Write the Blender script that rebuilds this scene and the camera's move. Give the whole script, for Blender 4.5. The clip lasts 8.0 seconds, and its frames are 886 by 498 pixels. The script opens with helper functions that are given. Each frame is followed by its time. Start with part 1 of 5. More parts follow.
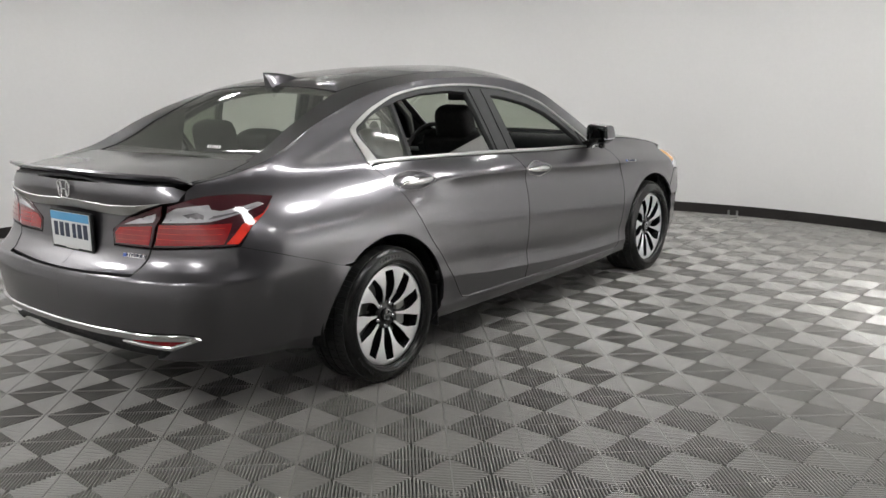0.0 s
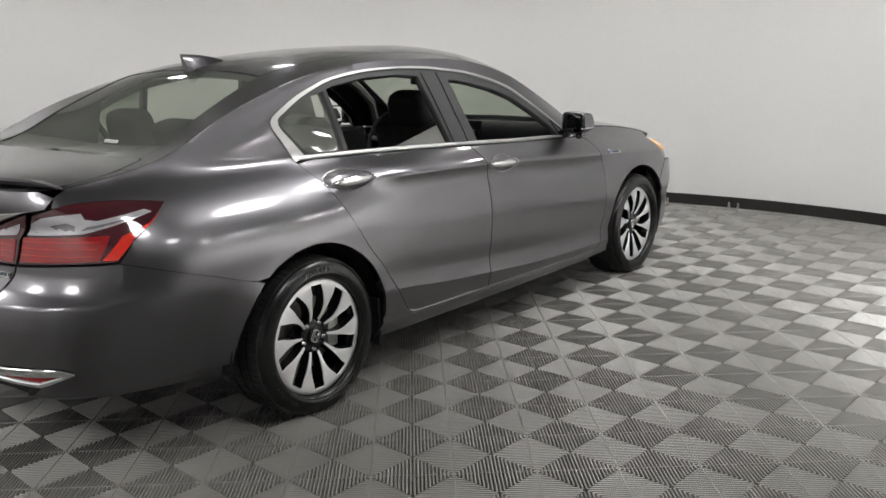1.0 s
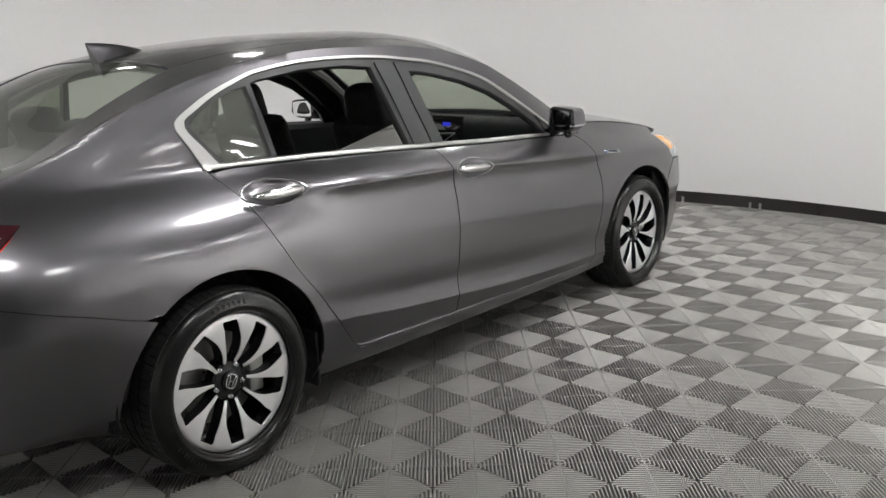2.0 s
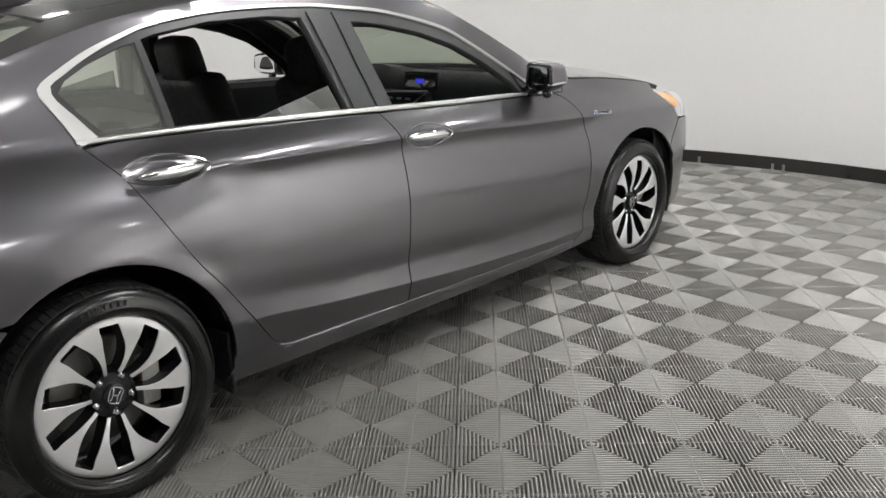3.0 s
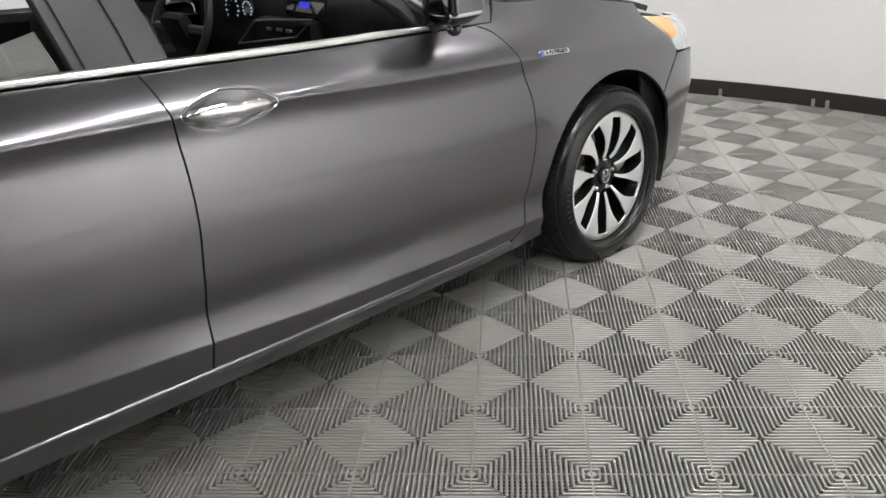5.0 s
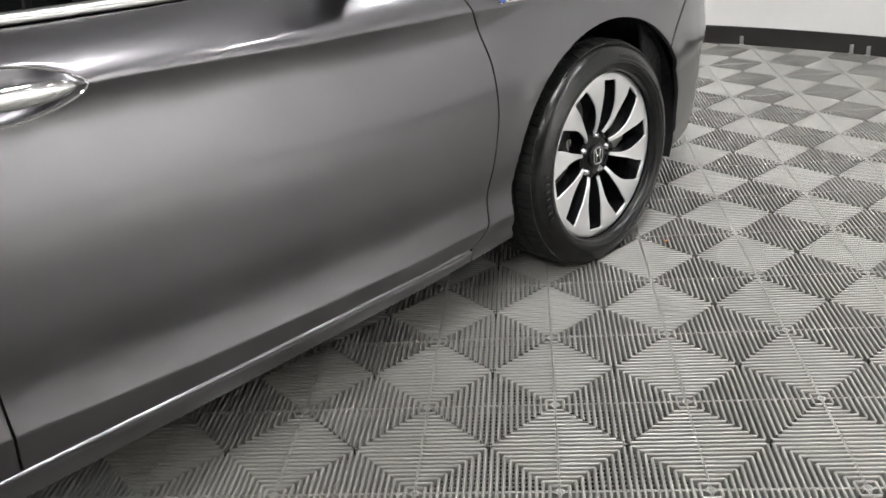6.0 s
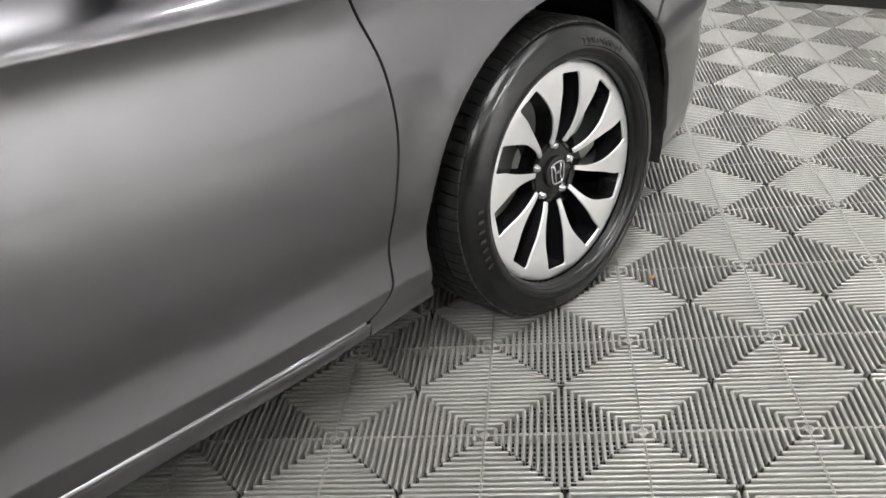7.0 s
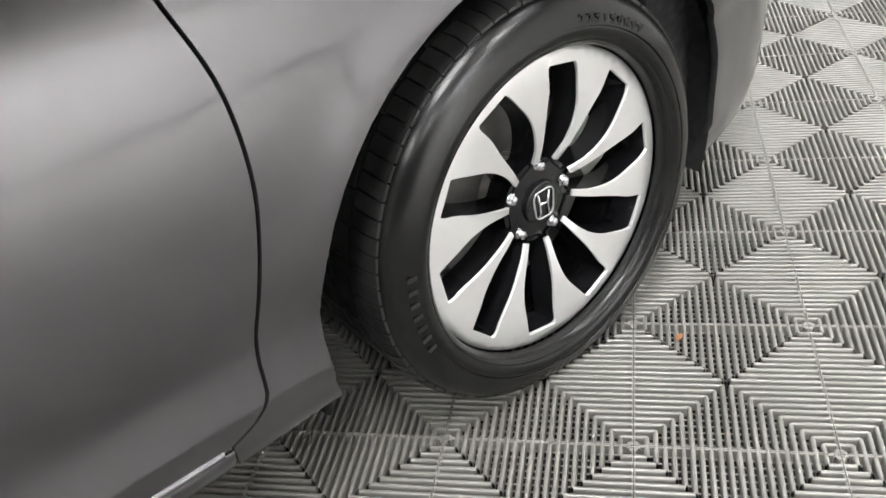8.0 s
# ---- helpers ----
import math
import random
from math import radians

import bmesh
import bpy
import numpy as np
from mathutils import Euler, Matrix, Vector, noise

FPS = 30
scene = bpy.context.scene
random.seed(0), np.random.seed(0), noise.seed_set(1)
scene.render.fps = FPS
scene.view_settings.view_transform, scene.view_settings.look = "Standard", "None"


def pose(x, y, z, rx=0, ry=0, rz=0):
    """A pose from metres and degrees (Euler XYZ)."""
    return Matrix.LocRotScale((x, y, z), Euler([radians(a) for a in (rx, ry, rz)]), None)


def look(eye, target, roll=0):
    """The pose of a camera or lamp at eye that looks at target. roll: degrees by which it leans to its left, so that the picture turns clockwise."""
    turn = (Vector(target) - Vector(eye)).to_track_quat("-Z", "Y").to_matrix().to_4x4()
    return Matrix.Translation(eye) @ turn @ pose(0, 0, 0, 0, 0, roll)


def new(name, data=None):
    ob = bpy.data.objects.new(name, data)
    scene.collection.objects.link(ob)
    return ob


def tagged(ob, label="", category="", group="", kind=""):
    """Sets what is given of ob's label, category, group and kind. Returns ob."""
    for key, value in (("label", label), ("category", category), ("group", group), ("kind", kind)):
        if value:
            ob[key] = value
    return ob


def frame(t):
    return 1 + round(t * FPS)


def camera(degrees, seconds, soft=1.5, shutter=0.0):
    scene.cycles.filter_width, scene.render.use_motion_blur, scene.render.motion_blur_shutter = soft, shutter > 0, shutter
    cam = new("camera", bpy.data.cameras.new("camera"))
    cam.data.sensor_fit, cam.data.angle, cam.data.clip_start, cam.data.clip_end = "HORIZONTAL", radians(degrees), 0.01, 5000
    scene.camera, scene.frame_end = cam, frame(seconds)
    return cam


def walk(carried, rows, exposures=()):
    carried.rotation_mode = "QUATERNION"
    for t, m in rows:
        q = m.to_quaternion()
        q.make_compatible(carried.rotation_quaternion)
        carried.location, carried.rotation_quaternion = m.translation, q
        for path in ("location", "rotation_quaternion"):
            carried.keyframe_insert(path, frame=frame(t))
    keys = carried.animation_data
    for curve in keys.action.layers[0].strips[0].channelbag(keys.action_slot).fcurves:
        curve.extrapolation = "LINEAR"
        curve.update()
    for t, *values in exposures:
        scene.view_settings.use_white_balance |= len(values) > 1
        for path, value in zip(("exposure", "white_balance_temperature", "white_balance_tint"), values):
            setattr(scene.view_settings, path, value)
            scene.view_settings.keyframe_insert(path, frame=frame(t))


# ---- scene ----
cam = camera(53.4, 8.0)
PATH = [
    (0, (3.472, -2.938, 1.419), (2.276, -1.387, 1.015), -0.9),
    (0.5, (3.421, -2.588, 1.418), (2.219, -1.05, 0.984), -0.9),
    (1, (3.343, -2.292, 1.404), (2.132, -0.762, 0.963), -1.1),
    (1.5, (3.24, -1.962, 1.401), (2.011, -0.447, 0.958), -1.6),
    (2.8, (3.115, -1.131, 1.366), (1.82, 0.288, 0.823), -1.6),
    (3, (3.086, -1.022, 1.373), (1.786, 0.385, 0.801), -2.0),
    (3.5, (2.996, -0.703, 1.371), (1.67, 0.656, 0.743), -2.5),
    (4, (2.9, -0.355, 1.35), (1.542, 0.963, 0.702), -3.0),
    (4.5, (2.758, -0.042, 1.303), (1.375, 1.222, 0.606), -3.6),
    (5, (2.593, 0.262, 1.291), (1.274, 1.556, 0.526), -3.1),
    (5.2, (2.535, 0.396, 1.273), (1.215, 1.685, 0.5), -3.2),
    (6.3, (2.172, 1.033, 1.11), (0.848, 2.255, 0.239), -6.0),
    (6.5, (2.116, 1.15, 1.089), (0.804, 2.382, 0.215), -6.2),
    (7, (1.979, 1.481, 1.062), (0.648, 2.634, 0.113), -7.1),
    (7.5, (1.845, 1.79, 1.014), (0.476, 2.83, -0.002), -8.0),
    (8, (1.691, 2.019, 0.979), (0.323, 2.972, -0.126), -8.6),
]
walk(cam, [(t, look(eye, target, roll)) for t, eye, target, roll in PATH], [(0, -.24), (1.5, -.28), (3, -.04), (5, .12), (6.5, .33), (8, .6)])
from mathutils.geometry import delaunay_2d_cdt

# ---- light and air ----
world = bpy.data.worlds.new("world")
world.use_nodes = True
world.node_tree.nodes["Background"].inputs[0].default_value = (.8, .8, .82, 1)
world.node_tree.nodes["Background"].inputs[1].default_value = .05
scene.world = world
scene.view_settings.exposure = 0.0

ROOM = (0.6, 0.4, 4.9, 3.1)      # centre x, centre y, radius, height of the round photo room
LAMP_POWER = 200.0                # radiance of the ceiling diffusers


# ---- materials ----
def material(name, colour, rough=.5, metal=0.0, coat=0.0, vary=.06, scale=8.0, bump=0.0, bump_scale=200.0, emit=0.0, spec=.5, fine=60.0):
    """A surface with two scales of variation in colour and roughness, and a fine relief."""
    m = bpy.data.materials.new(name)
    m.use_nodes = True
    nt = m.node_tree
    b = nt.nodes["Principled BSDF"]
    b.inputs["Metallic"].default_value = metal
    b.inputs["Coat Weight"].default_value = coat
    b.inputs["Coat Roughness"].default_value = .03
    b.inputs["Specular IOR Level"].default_value = spec
    geo = nt.nodes.new("ShaderNodeNewGeometry")
    big, small = nt.nodes.new("ShaderNodeTexNoise"), nt.nodes.new("ShaderNodeTexNoise")
    for n, s, d in ((big, scale, 3), (small, fine, 4)):
        n.inputs["Scale"].default_value = s
        n.inputs["Detail"].default_value = d
        nt.links.new(geo.outputs["Position"], n.inputs["Vector"])
    mix = nt.nodes.new("ShaderNodeMath")
    mix.operation = "ADD"
    nt.links.new(big.outputs["Fac"], mix.inputs[0])
    nt.links.new(small.outputs["Fac"], mix.inputs[1])
    tone = nt.nodes.new("ShaderNodeMapRange")
    tone.inputs["From Min"].default_value, tone.inputs["From Max"].default_value = .6, 1.4
    tone.inputs["To Min"].default_value, tone.inputs["To Max"].default_value = 1 - vary, 1 + vary
    nt.links.new(mix.outputs[0], tone.inputs["Value"])
    col = nt.nodes.new("ShaderNodeMix")
    col.data_type, col.blend_type = "RGBA", "MULTIPLY"
    col.inputs[0].default_value = 1
    col.inputs[6].default_value = (*colour, 1)
    nt.links.new(tone.outputs[0], col.inputs[7])
    nt.links.new(col.outputs[2], b.inputs["Base Color"])
    ro = nt.nodes.new("ShaderNodeMapRange")
    ro.inputs["From Min"].default_value, ro.inputs["From Max"].default_value = .6, 1.4
    ro.inputs["To Min"].default_value, ro.inputs["To Max"].default_value = max(.01, rough * (1 - 2 * vary)), min(1, rough * (1 + 2 * vary))
    nt.links.new(mix.outputs[0], ro.inputs["Value"])
    nt.links.new(ro.outputs[0], b.inputs["Roughness"])
    if bump:
        tex, bp = nt.nodes.new("ShaderNodeTexNoise"), nt.nodes.new("ShaderNodeBump")
        tex.inputs["Scale"].default_value = bump_scale
        tex.inputs["Detail"].default_value = 3
        nt.links.new(geo.outputs["Position"], tex.inputs["Vector"])
        bp.inputs["Strength"].default_value = bump
        bp.inputs["Distance"].default_value = .002
        nt.links.new(tex.outputs["Fac"], bp.inputs["Height"])
        nt.links.new(bp.outputs[0], b.inputs["Normal"])
    if emit:
        b.inputs["Emission Color"].default_value = (*colour, 1)
        b.inputs["Emission Strength"].default_value = emit
    return m


def clear_glass(name, tint, gloss=1.0, face=.11, glare=0.0):
    """A thin pane: a tinted see-through sheet under a Fresnel gloss."""
    m = bpy.data.materials.new(name)
    m.use_nodes = True
    nt = m.node_tree
    nt.nodes.remove(nt.nodes["Principled BSDF"])
    out = nt.nodes["Material Output"]
    see, shine, mix, fr, power, scale = (nt.nodes.new("ShaderNode" + k) for k in ("BsdfTransparent", "BsdfGlossy", "MixShader", "LayerWeight", "Math", "MapRange"))
    see.inputs["Color"].default_value = (*tint, 1)
    shine.inputs["Roughness"].default_value = .01
    shine.inputs["Color"].default_value = (gloss, gloss, gloss, 1)
    fr.inputs["Blend"].default_value = .5
    power.operation = "POWER"
    power.inputs[1].default_value = 4.0
    scale.inputs["To Min"].default_value, scale.inputs["To Max"].default_value = face, 1.0
    nt.links.new(fr.outputs["Facing"], power.inputs[0])
    nt.links.new(power.outputs[0], scale.inputs["Value"])
    nt.links.new(scale.outputs[0], mix.inputs[0])
    nt.links.new(see.outputs[0], mix.inputs[1])
    nt.links.new(shine.outputs[0], mix.inputs[2])
    # a pale film puts the milky reflection haze into the pane's colour
    film, over = nt.nodes.new("ShaderNodeBsdfDiffuse"), nt.nodes.new("ShaderNodeMixShader")
    film.inputs["Color"].default_value = (.55, .58, .50, 1)
    over.inputs[0].default_value = glare
    nt.links.new(mix.outputs[0], over.inputs[1])
    nt.links.new(film.outputs[0], over.inputs[2])
    nt.links.new(over.outputs[0], out.inputs["Surface"])
    return m


PAINT = material("metallic_grey_paint", (.125, .120, .129), .31, .92, coat=1.0, vary=.03, scale=1.2, fine=900, bump=.02, bump_scale=1500)
PAINT.node_tree.nodes["Principled BSDF"].inputs["Coat Roughness"].default_value = .08
CHROME = material("chrome", (.82, .82, .83), .09, 1, vary=.04)
BRIGHT = material("brushed_bright_trim", (.54, .54, .53), .34, 1, vary=.02, scale=2, fine=6)
PIANO = material("gloss_black", (.012, .012, .013), .12, 0, coat=.6, vary=.1)
FRAMEBLACK = material("satin_black_frame", (.030, .031, .032), .36, 0, vary=.03, scale=2, spec=.5)
PLASTIC = material("black_plastic", (.016, .016, .017), .6, 0, vary=.2, bump=.2, bump_scale=700)
# underbody black, also the painted shade of the shut lines
UNDERGAP = material("underbody_and_gap_shade", (.008, .008, .009), .85, 0, vary=.3)
RUBBER = material("tyre_rubber", (.006, .006, .006), .24, 0, vary=.08, scale=14, bump=.04, bump_scale=500, spec=.4)
TREAD = material("tread_rubber", (.019, .0195, .019), .5, 0, vary=.25, scale=14, bump=.3, bump_scale=400)
MACHINED = material("machined_aluminium", (.88, .88, .88), .42, .7, coat=.4, vary=.03, fine=40)
RIMBLACK = material("gloss_black_rim", (.008, .008, .009), .20, 0, coat=.3, vary=.1, spec=.3)
STEEL = material("brake_steel", (.22, .215, .21), .42, .9, vary=.1, scale=30)
CALIPER = material("cast_caliper_metal", (.46, .46, .44), .4, .6, vary=.15, scale=40)
NUT = material("nut_steel", (.60, .60, .62), .2, 1, vary=.1)
FABRIC = material("black_cloth", (.015, .015, .016), .85, 0, vary=.25, bump=.5, bump_scale=900)
DASH = material("dashboard_plastic", (.009, .010, .010), .6, 0, vary=.15, bump=.1, bump_scale=900, spec=.2)
LINER = material("grey_headliner", (.20, .20, .19), .9, 0, vary=.08, bump=.3, bump_scale=800)
SILVERTRIM = material("silver_interior_trim", (.45, .45, .46), .3, .8)
REDLENS = material("red_lens", (.32, .007, .010), .10, 0, coat=1.0, vary=.08)
DARKRED = material("dark_red_lens", (.060, .006, .012), .08, 0, coat=1.0, vary=.08)
HOTRED = material("bright_red_reflector", (.75, .035, .020), .12, 0, coat=1.0, vary=.06)
CLEARLENS = material("clear_lens_reflector", (.62, .62, .65), .16, .4, coat=1.0, vary=.06, scale=20)
BOWL = material("lamp_reflector_bowl", (.30, .29, .31), .2, .6, coat=1.0, vary=.3, scale=40)
AMBER = material("amber_lens", (.78, .38, .12), .12, 0, coat=1.0, vary=.08)
HEADLENS = material("headlamp_lens", (.62, .64, .66), .12, .3, coat=1.0, vary=.2, scale=30)
PLATEWHITE = material("plate_white", (.74, .75, .74), .35, 0, vary=.04)
PLATEBLUE = material("plate_blue", (.10, .36, .62), .35, 0, vary=.08)
INK = material("plate_ink", (.02, .03, .06), .4, 0)
BADGEBLUE = material("badge_blue", (.07, .12, .38), .25, 0)
SCREEN = material("blue_screen", (.02, .03, .55), .2, 0, emit=.7)
DIALGLOW = material("dial_glow", (.75, .85, 1.0), .3, 0, emit=.35)
STICKER = material("sticker_white", (.72, .72, .70), .5)
GLASS = clear_glass("tinted_glass", (.60, .66, .56), .95, .16, .07)
LOWGLASS = clear_glass("wound_down_glass", (.66, .70, .64), 1.0, .60, .05)
PANEGLASS = clear_glass("glare_filmed_pane", (.68, .74, .64), .95, .26, .16)
MIRROR = material("mirror_silver", (.85, .86, .87), .02, 1, vary=.02)
WALL = material("white_wall_paint", (.80, .793, .785), .85, 0, vary=.02, scale=.7, fine=30, bump=.08, bump_scale=60)
CEIL = material("grey_ceiling_paint", (.40, .40, .40), .9, 0, vary=.05)
BASEBLACK = material("black_cove_base", (.020, .017, .016), .5, 0, vary=.3, scale=5, bump=.2, bump_scale=40)
TILE = material("grey_plastic_tile", (.222, .215, .199), .35, 0, vary=.12, scale=3, fine=90, spec=1.0, bump=.05, bump_scale=600)
TILE.node_tree.nodes["Principled BSDF"].inputs["IOR"].default_value = 1.62
# near-black, so the shade between the tile ribs is in its colour
GAPSHADE = material("gap_shade_slab", (.010, .010, .010), .9, 0, vary=.3)
DUST = material("paper_scrap", (.36, .17, .08), .8)
SPOTLAMP = material("spot_lamp_diffuser", (1.0, .995, .985), .5, 0, vary=.01, emit=LAMP_POWER * .2)
# soft glow of the added key fills
KEYFILL = material("added_key_diffuser", (1.0, .995, .985), .5, 0, vary=.01, emit=LAMP_POWER * .115)
# glow of the unseen fill lamps added to brighten the wall
WASHFILL = material("added_wash_diffuser", (1.0, .995, .985), .5, 0, vary=.01, emit=LAMP_POWER * .7)
FLOODFILL = material("added_flood_diffuser", (1.0, .995, .985), .5, 0, vary=.01, emit=LAMP_POWER * 4.6)
DOORGREY = material("dark_grey_door", (.06, .06, .062), .6)
CLIP = material("pale_grey_plastic", (.26, .26, .25), .5)
WHITEMETAL = material("white_lamp_frame", (.75, .75, .75), .4)


# ---- mesh helpers ----
def part(name, bm, mat, parent=None, label="", smooth=True):
    """Links a bmesh (or a finished mesh) as one object."""
    if isinstance(bm, bmesh.types.BMesh):
        me = bpy.data.meshes.new(name)
        bm.to_mesh(me)
        bm.free()
        if smooth:
            me.set_sharp_from_angle(angle=radians(38))
    else:
        me = bm
    if mat and not me.materials:
        me.materials.append(mat)
        if "folds" in me and mat is PAINT:
            # the folded edges lie in the shut lines, coloured dark for the gaps' shade
            me.materials.append(UNDERGAP)
            n = len(me.polygons)
            for i in range(n - me["folds"], n):
                me.polygons[i].material_index = 1
    ob = new(name, me)
    if parent:
        ob.parent = parent
    return tagged(ob, label) if label else ob


def box(bm, cx, cy, cz, sx, sy, sz, bevel=0.0, seg=2, m=None):
    """Adds a bevelled box to bm; m turns it about its own middle."""
    made = bmesh.ops.create_cube(bm, size=1)["verts"]
    bmesh.ops.scale(bm, vec=(sx, sy, sz), verts=made)
    if bevel:
        faces = bmesh.ops.bevel(bm, geom=list({e for v in made for e in v.link_edges}), offset=bevel, segments=seg, affect="EDGES", profile=.6)
        made = list({v for f in faces["faces"] for v in f.verts} | {v for v in made if v.is_valid})
    for v in made:
        p = v.co.copy()
        if m is not None:
            p = m @ p
        v.co = p + Vector((cx, cy, cz))
    for v in made:
        for f in v.link_faces:
            f.smooth = True
    return made


def inside(p, poly):
    hit = False
    j = len(poly) - 1
    for i in range(len(poly)):
        (xi, yi), (xj, yj) = poly[i], poly[j]
        if (yi > p[1]) != (yj > p[1]) and p[0] < (xj - xi) * (p[1] - yi) / (yj - yi) + xi:
            hit = not hit
        j = i
    return hit


def refine(poly, step):
    """The closed outline with its sides cut to at most step."""
    out = []
    for a, b in zip(poly, poly[1:] + poly[:1]):
        n = max(1, math.ceil(math.hypot(b[0] - a[0], b[1] - a[1]) / step))
        out += [(a[0] + (b[0] - a[0]) * k / n, a[1] + (b[1] - a[1]) * k / n) for k in range(n)]
    return out


def inset(poly, d):
    """The outline drawn in by d."""
    area = sum(a[0] * b[1] - b[0] * a[1] for a, b in zip(poly, poly[1:] + poly[:1]))
    sign = 1 if area > 0 else -1
    out = []
    for a, b, c in zip(poly[-1:] + poly[:-1], poly, poly[1:] + poly[:1]):
        e, f = Vector((b[0] - a[0], b[1] - a[1])), Vector((c[0] - b[0], c[1] - b[1]))
        if e.length < 1e-7 or f.length < 1e-7:
            out.append(b)
            continue
        e.normalize(), f.normalize()
        n1, n2 = Vector((-e.y, e.x)) * sign, Vector((-f.y, f.x)) * sign
        n = (n1 + n2)
        n = n / max(.5, 1 + n1.dot(n2))
        out.append((b[0] + n.x * d, b[1] + n.y * d))
    return out


def smooth_line(pts, step=.02):
    """A rounded open line through the points."""
    ts = [0]
    for a, b in zip(pts, pts[1:]):
        ts.append(ts[-1] + max(1e-6, math.hypot(b[0] - a[0], b[1] - a[1])))
    n = max(2, int(ts[-1] / step))
    out = []
    for k in range(n + 1):
        t = ts[-1] * k / n
        i = 0
        while i < len(ts) - 2 and t > ts[i + 1]:
            i += 1
        p0, p1, p2, p3 = pts[max(0, i - 1)], pts[i], pts[i + 1], pts[min(len(pts) - 1, i + 2)]
        t0, t1, t2, t3 = ts[max(0, i - 1)], ts[i], ts[i + 1], ts[min(len(ts) - 1, i + 2)]
        w = t2 - t1
        f = (t - t1) / w
        q = []
        for c in (0, 1):
            m1 = (p2[c] - p0[c]) / (t2 - t0)
            m2 = (p3[c] - p1[c]) / (t3 - t1)
            q.append((1 + 2 * f) * (1 - f) ** 2 * p1[c] + f * (1 - f) ** 2 * w * m1 + f * f * (3 - 2 * f) * p2[c] + f * f * (f - 1) * w * m2)
        out.append(tuple(q))
    return out


SEAMS = []


def sheet(name, surf, poly, step=.03, holes=(), thick=.012, off=0.0, mirror=False, gap=.0026, fine=(), lines=()):
    """A panel of the curved surface surf within an outline in its two parameters, with a folded edge of its own depth."""
    if gap:
        # panels run through unbroken at the car's middle
        poly = [(o[0], p[1]) if any(abs(o[0] - s) < 1e-6 for s in SEAMS) else p for o, p in zip(poly, inset(poly, gap))]
    loops = [refine(poly, step)] + [refine(h, step) for h in holes]
    pts, edges = [], []
    for lp in loops:
        k = len(pts)
        pts += lp
        edges += [(k + i, k + (i + 1) % len(lp)) for i in range(len(lp))]
    for line in lines:
        last = None
        for q in line:
            if inside(q, poly) and not any(inside(q, h) for h in holes) and min((q[0] - p[0]) ** 2 + (q[1] - p[1]) ** 2 for p in loops[0]) > (step * .3) ** 2:
                pts.append(q)
                if last is not None:
                    edges.append((last, len(pts) - 1))
                last = len(pts) - 1
            else:
                last = None
    for cu, cv, ru, rv in fine:
        for i in range(-22, 23):
            for j in range(-12, 13):
                q = (cu + ru * (i + .5 * (j % 2)) / 22, cv + rv * j / 12)
                if (i / 22) ** 2 + (j / 12) ** 2 < 1 and inside(q, poly):
                    pts.append(q)
    us, vs = [p[0] for p in poly], [p[1] for p in poly]
    near = step * .55
    cells = {}
    for p in pts:
        cells.setdefault((int(p[0] // step), int(p[1] // step)), []).append(p)
    row = 0
    v = min(vs) + step / 2
    while v < max(vs):
        u = min(us) + (step / 2 if row % 2 else step)
        while u < max(us):
            q = (u, v)
            if inside(q, poly) and not any(inside(q, h) for h in holes):
                cu, cv = int(u // step), int(v // step)
                if any(((u - f[0]) / f[2]) ** 2 + ((v - f[1]) / f[3]) ** 2 < 1.1 for f in fine):
                    u += step
                    continue
                if not any((u - p[0]) ** 2 + (v - p[1]) ** 2 < near * near for i in (-1, 0, 1) for j in (-1, 0, 1) for p in cells.get((cu + i, cv + j), ())):
                    pts.append(q)
            u += step
        v += step * .87
        row += 1
    cv, _, cf, _, _, _ = delaunay_2d_cdt([Vector(p) for p in pts], edges, [], 0, 1e-7)
    keep = []
    for f in cf:
        c = (sum(cv[i].x for i in f) / 3, sum(cv[i].y for i in f) / 3)
        if inside(c, poly) and not any(inside(c, h) for h in holes):
            keep.append(list(f))
    e = 2e-3
    flip = -1 if mirror else 1
    place, normal = [], []
    for p in cv:
        a = Vector(surf(p.x, p.y))
        du, dv = Vector(surf(p.x + e, p.y)) - Vector(surf(p.x - e, p.y)), Vector(surf(p.x, p.y + e)) - Vector(surf(p.x, p.y - e))
        n = du.cross(dv)
        n = n.normalized() if n.length > 1e-12 else Vector((0, 0, 1))
        a += n * off
        if mirror:
            a.x, n.x = -a.x, -n.x
        place.append(a)
        normal.append(n)
    faces = [f[::flip] for f in keep]
    used = {}
    for f in faces:
        for a, b in zip(f, f[1:] + f[:1]):
            used[(a, b)] = used.get((a, b), 0) + 1
    if thick:
        for a, b in [k for k in used if (k[1], k[0]) not in used]:
            n = normal[a] + normal[b]
            n.normalize()
            out = (place[b] - place[a]).cross(n)
            out = out.normalized() if out.length > 1e-9 else n
            k = len(place)
            place += [place[a], place[b], place[b] - normal[b] * thick, place[a] - normal[a] * thick]
            normal += [(n + out).normalized(), (n + out).normalized(), out, out]
            faces.append([k + 1, k, k + 3, k + 2])
    me = bpy.data.meshes.new(name)
    me.from_pydata(place, [], faces)
    me["folds"] = len(faces) - len(keep)
    me.update()
    for p in me.polygons:
        p.use_smooth = True
    me.normals_split_custom_set_from_vertices(normal)
    return me


def lathe(bm, profile, n=64, axis="x", full=True):
    """Turns a profile of (along, radius) pairs about the x axis."""
    rings = []
    for k in range(n):
        a = 2 * math.pi * k / n
        rings.append([bm.verts.new((x, r * math.cos(a), r * math.sin(a))) for x, r in profile])
    for k in range(n):
        p, q = rings[k], rings[(k + 1) % n]
        for i in range(len(profile) - 1):
            f = bm.faces.new((p[i], p[i + 1], q[i + 1], q[i]))
            f.smooth = True
    return rings


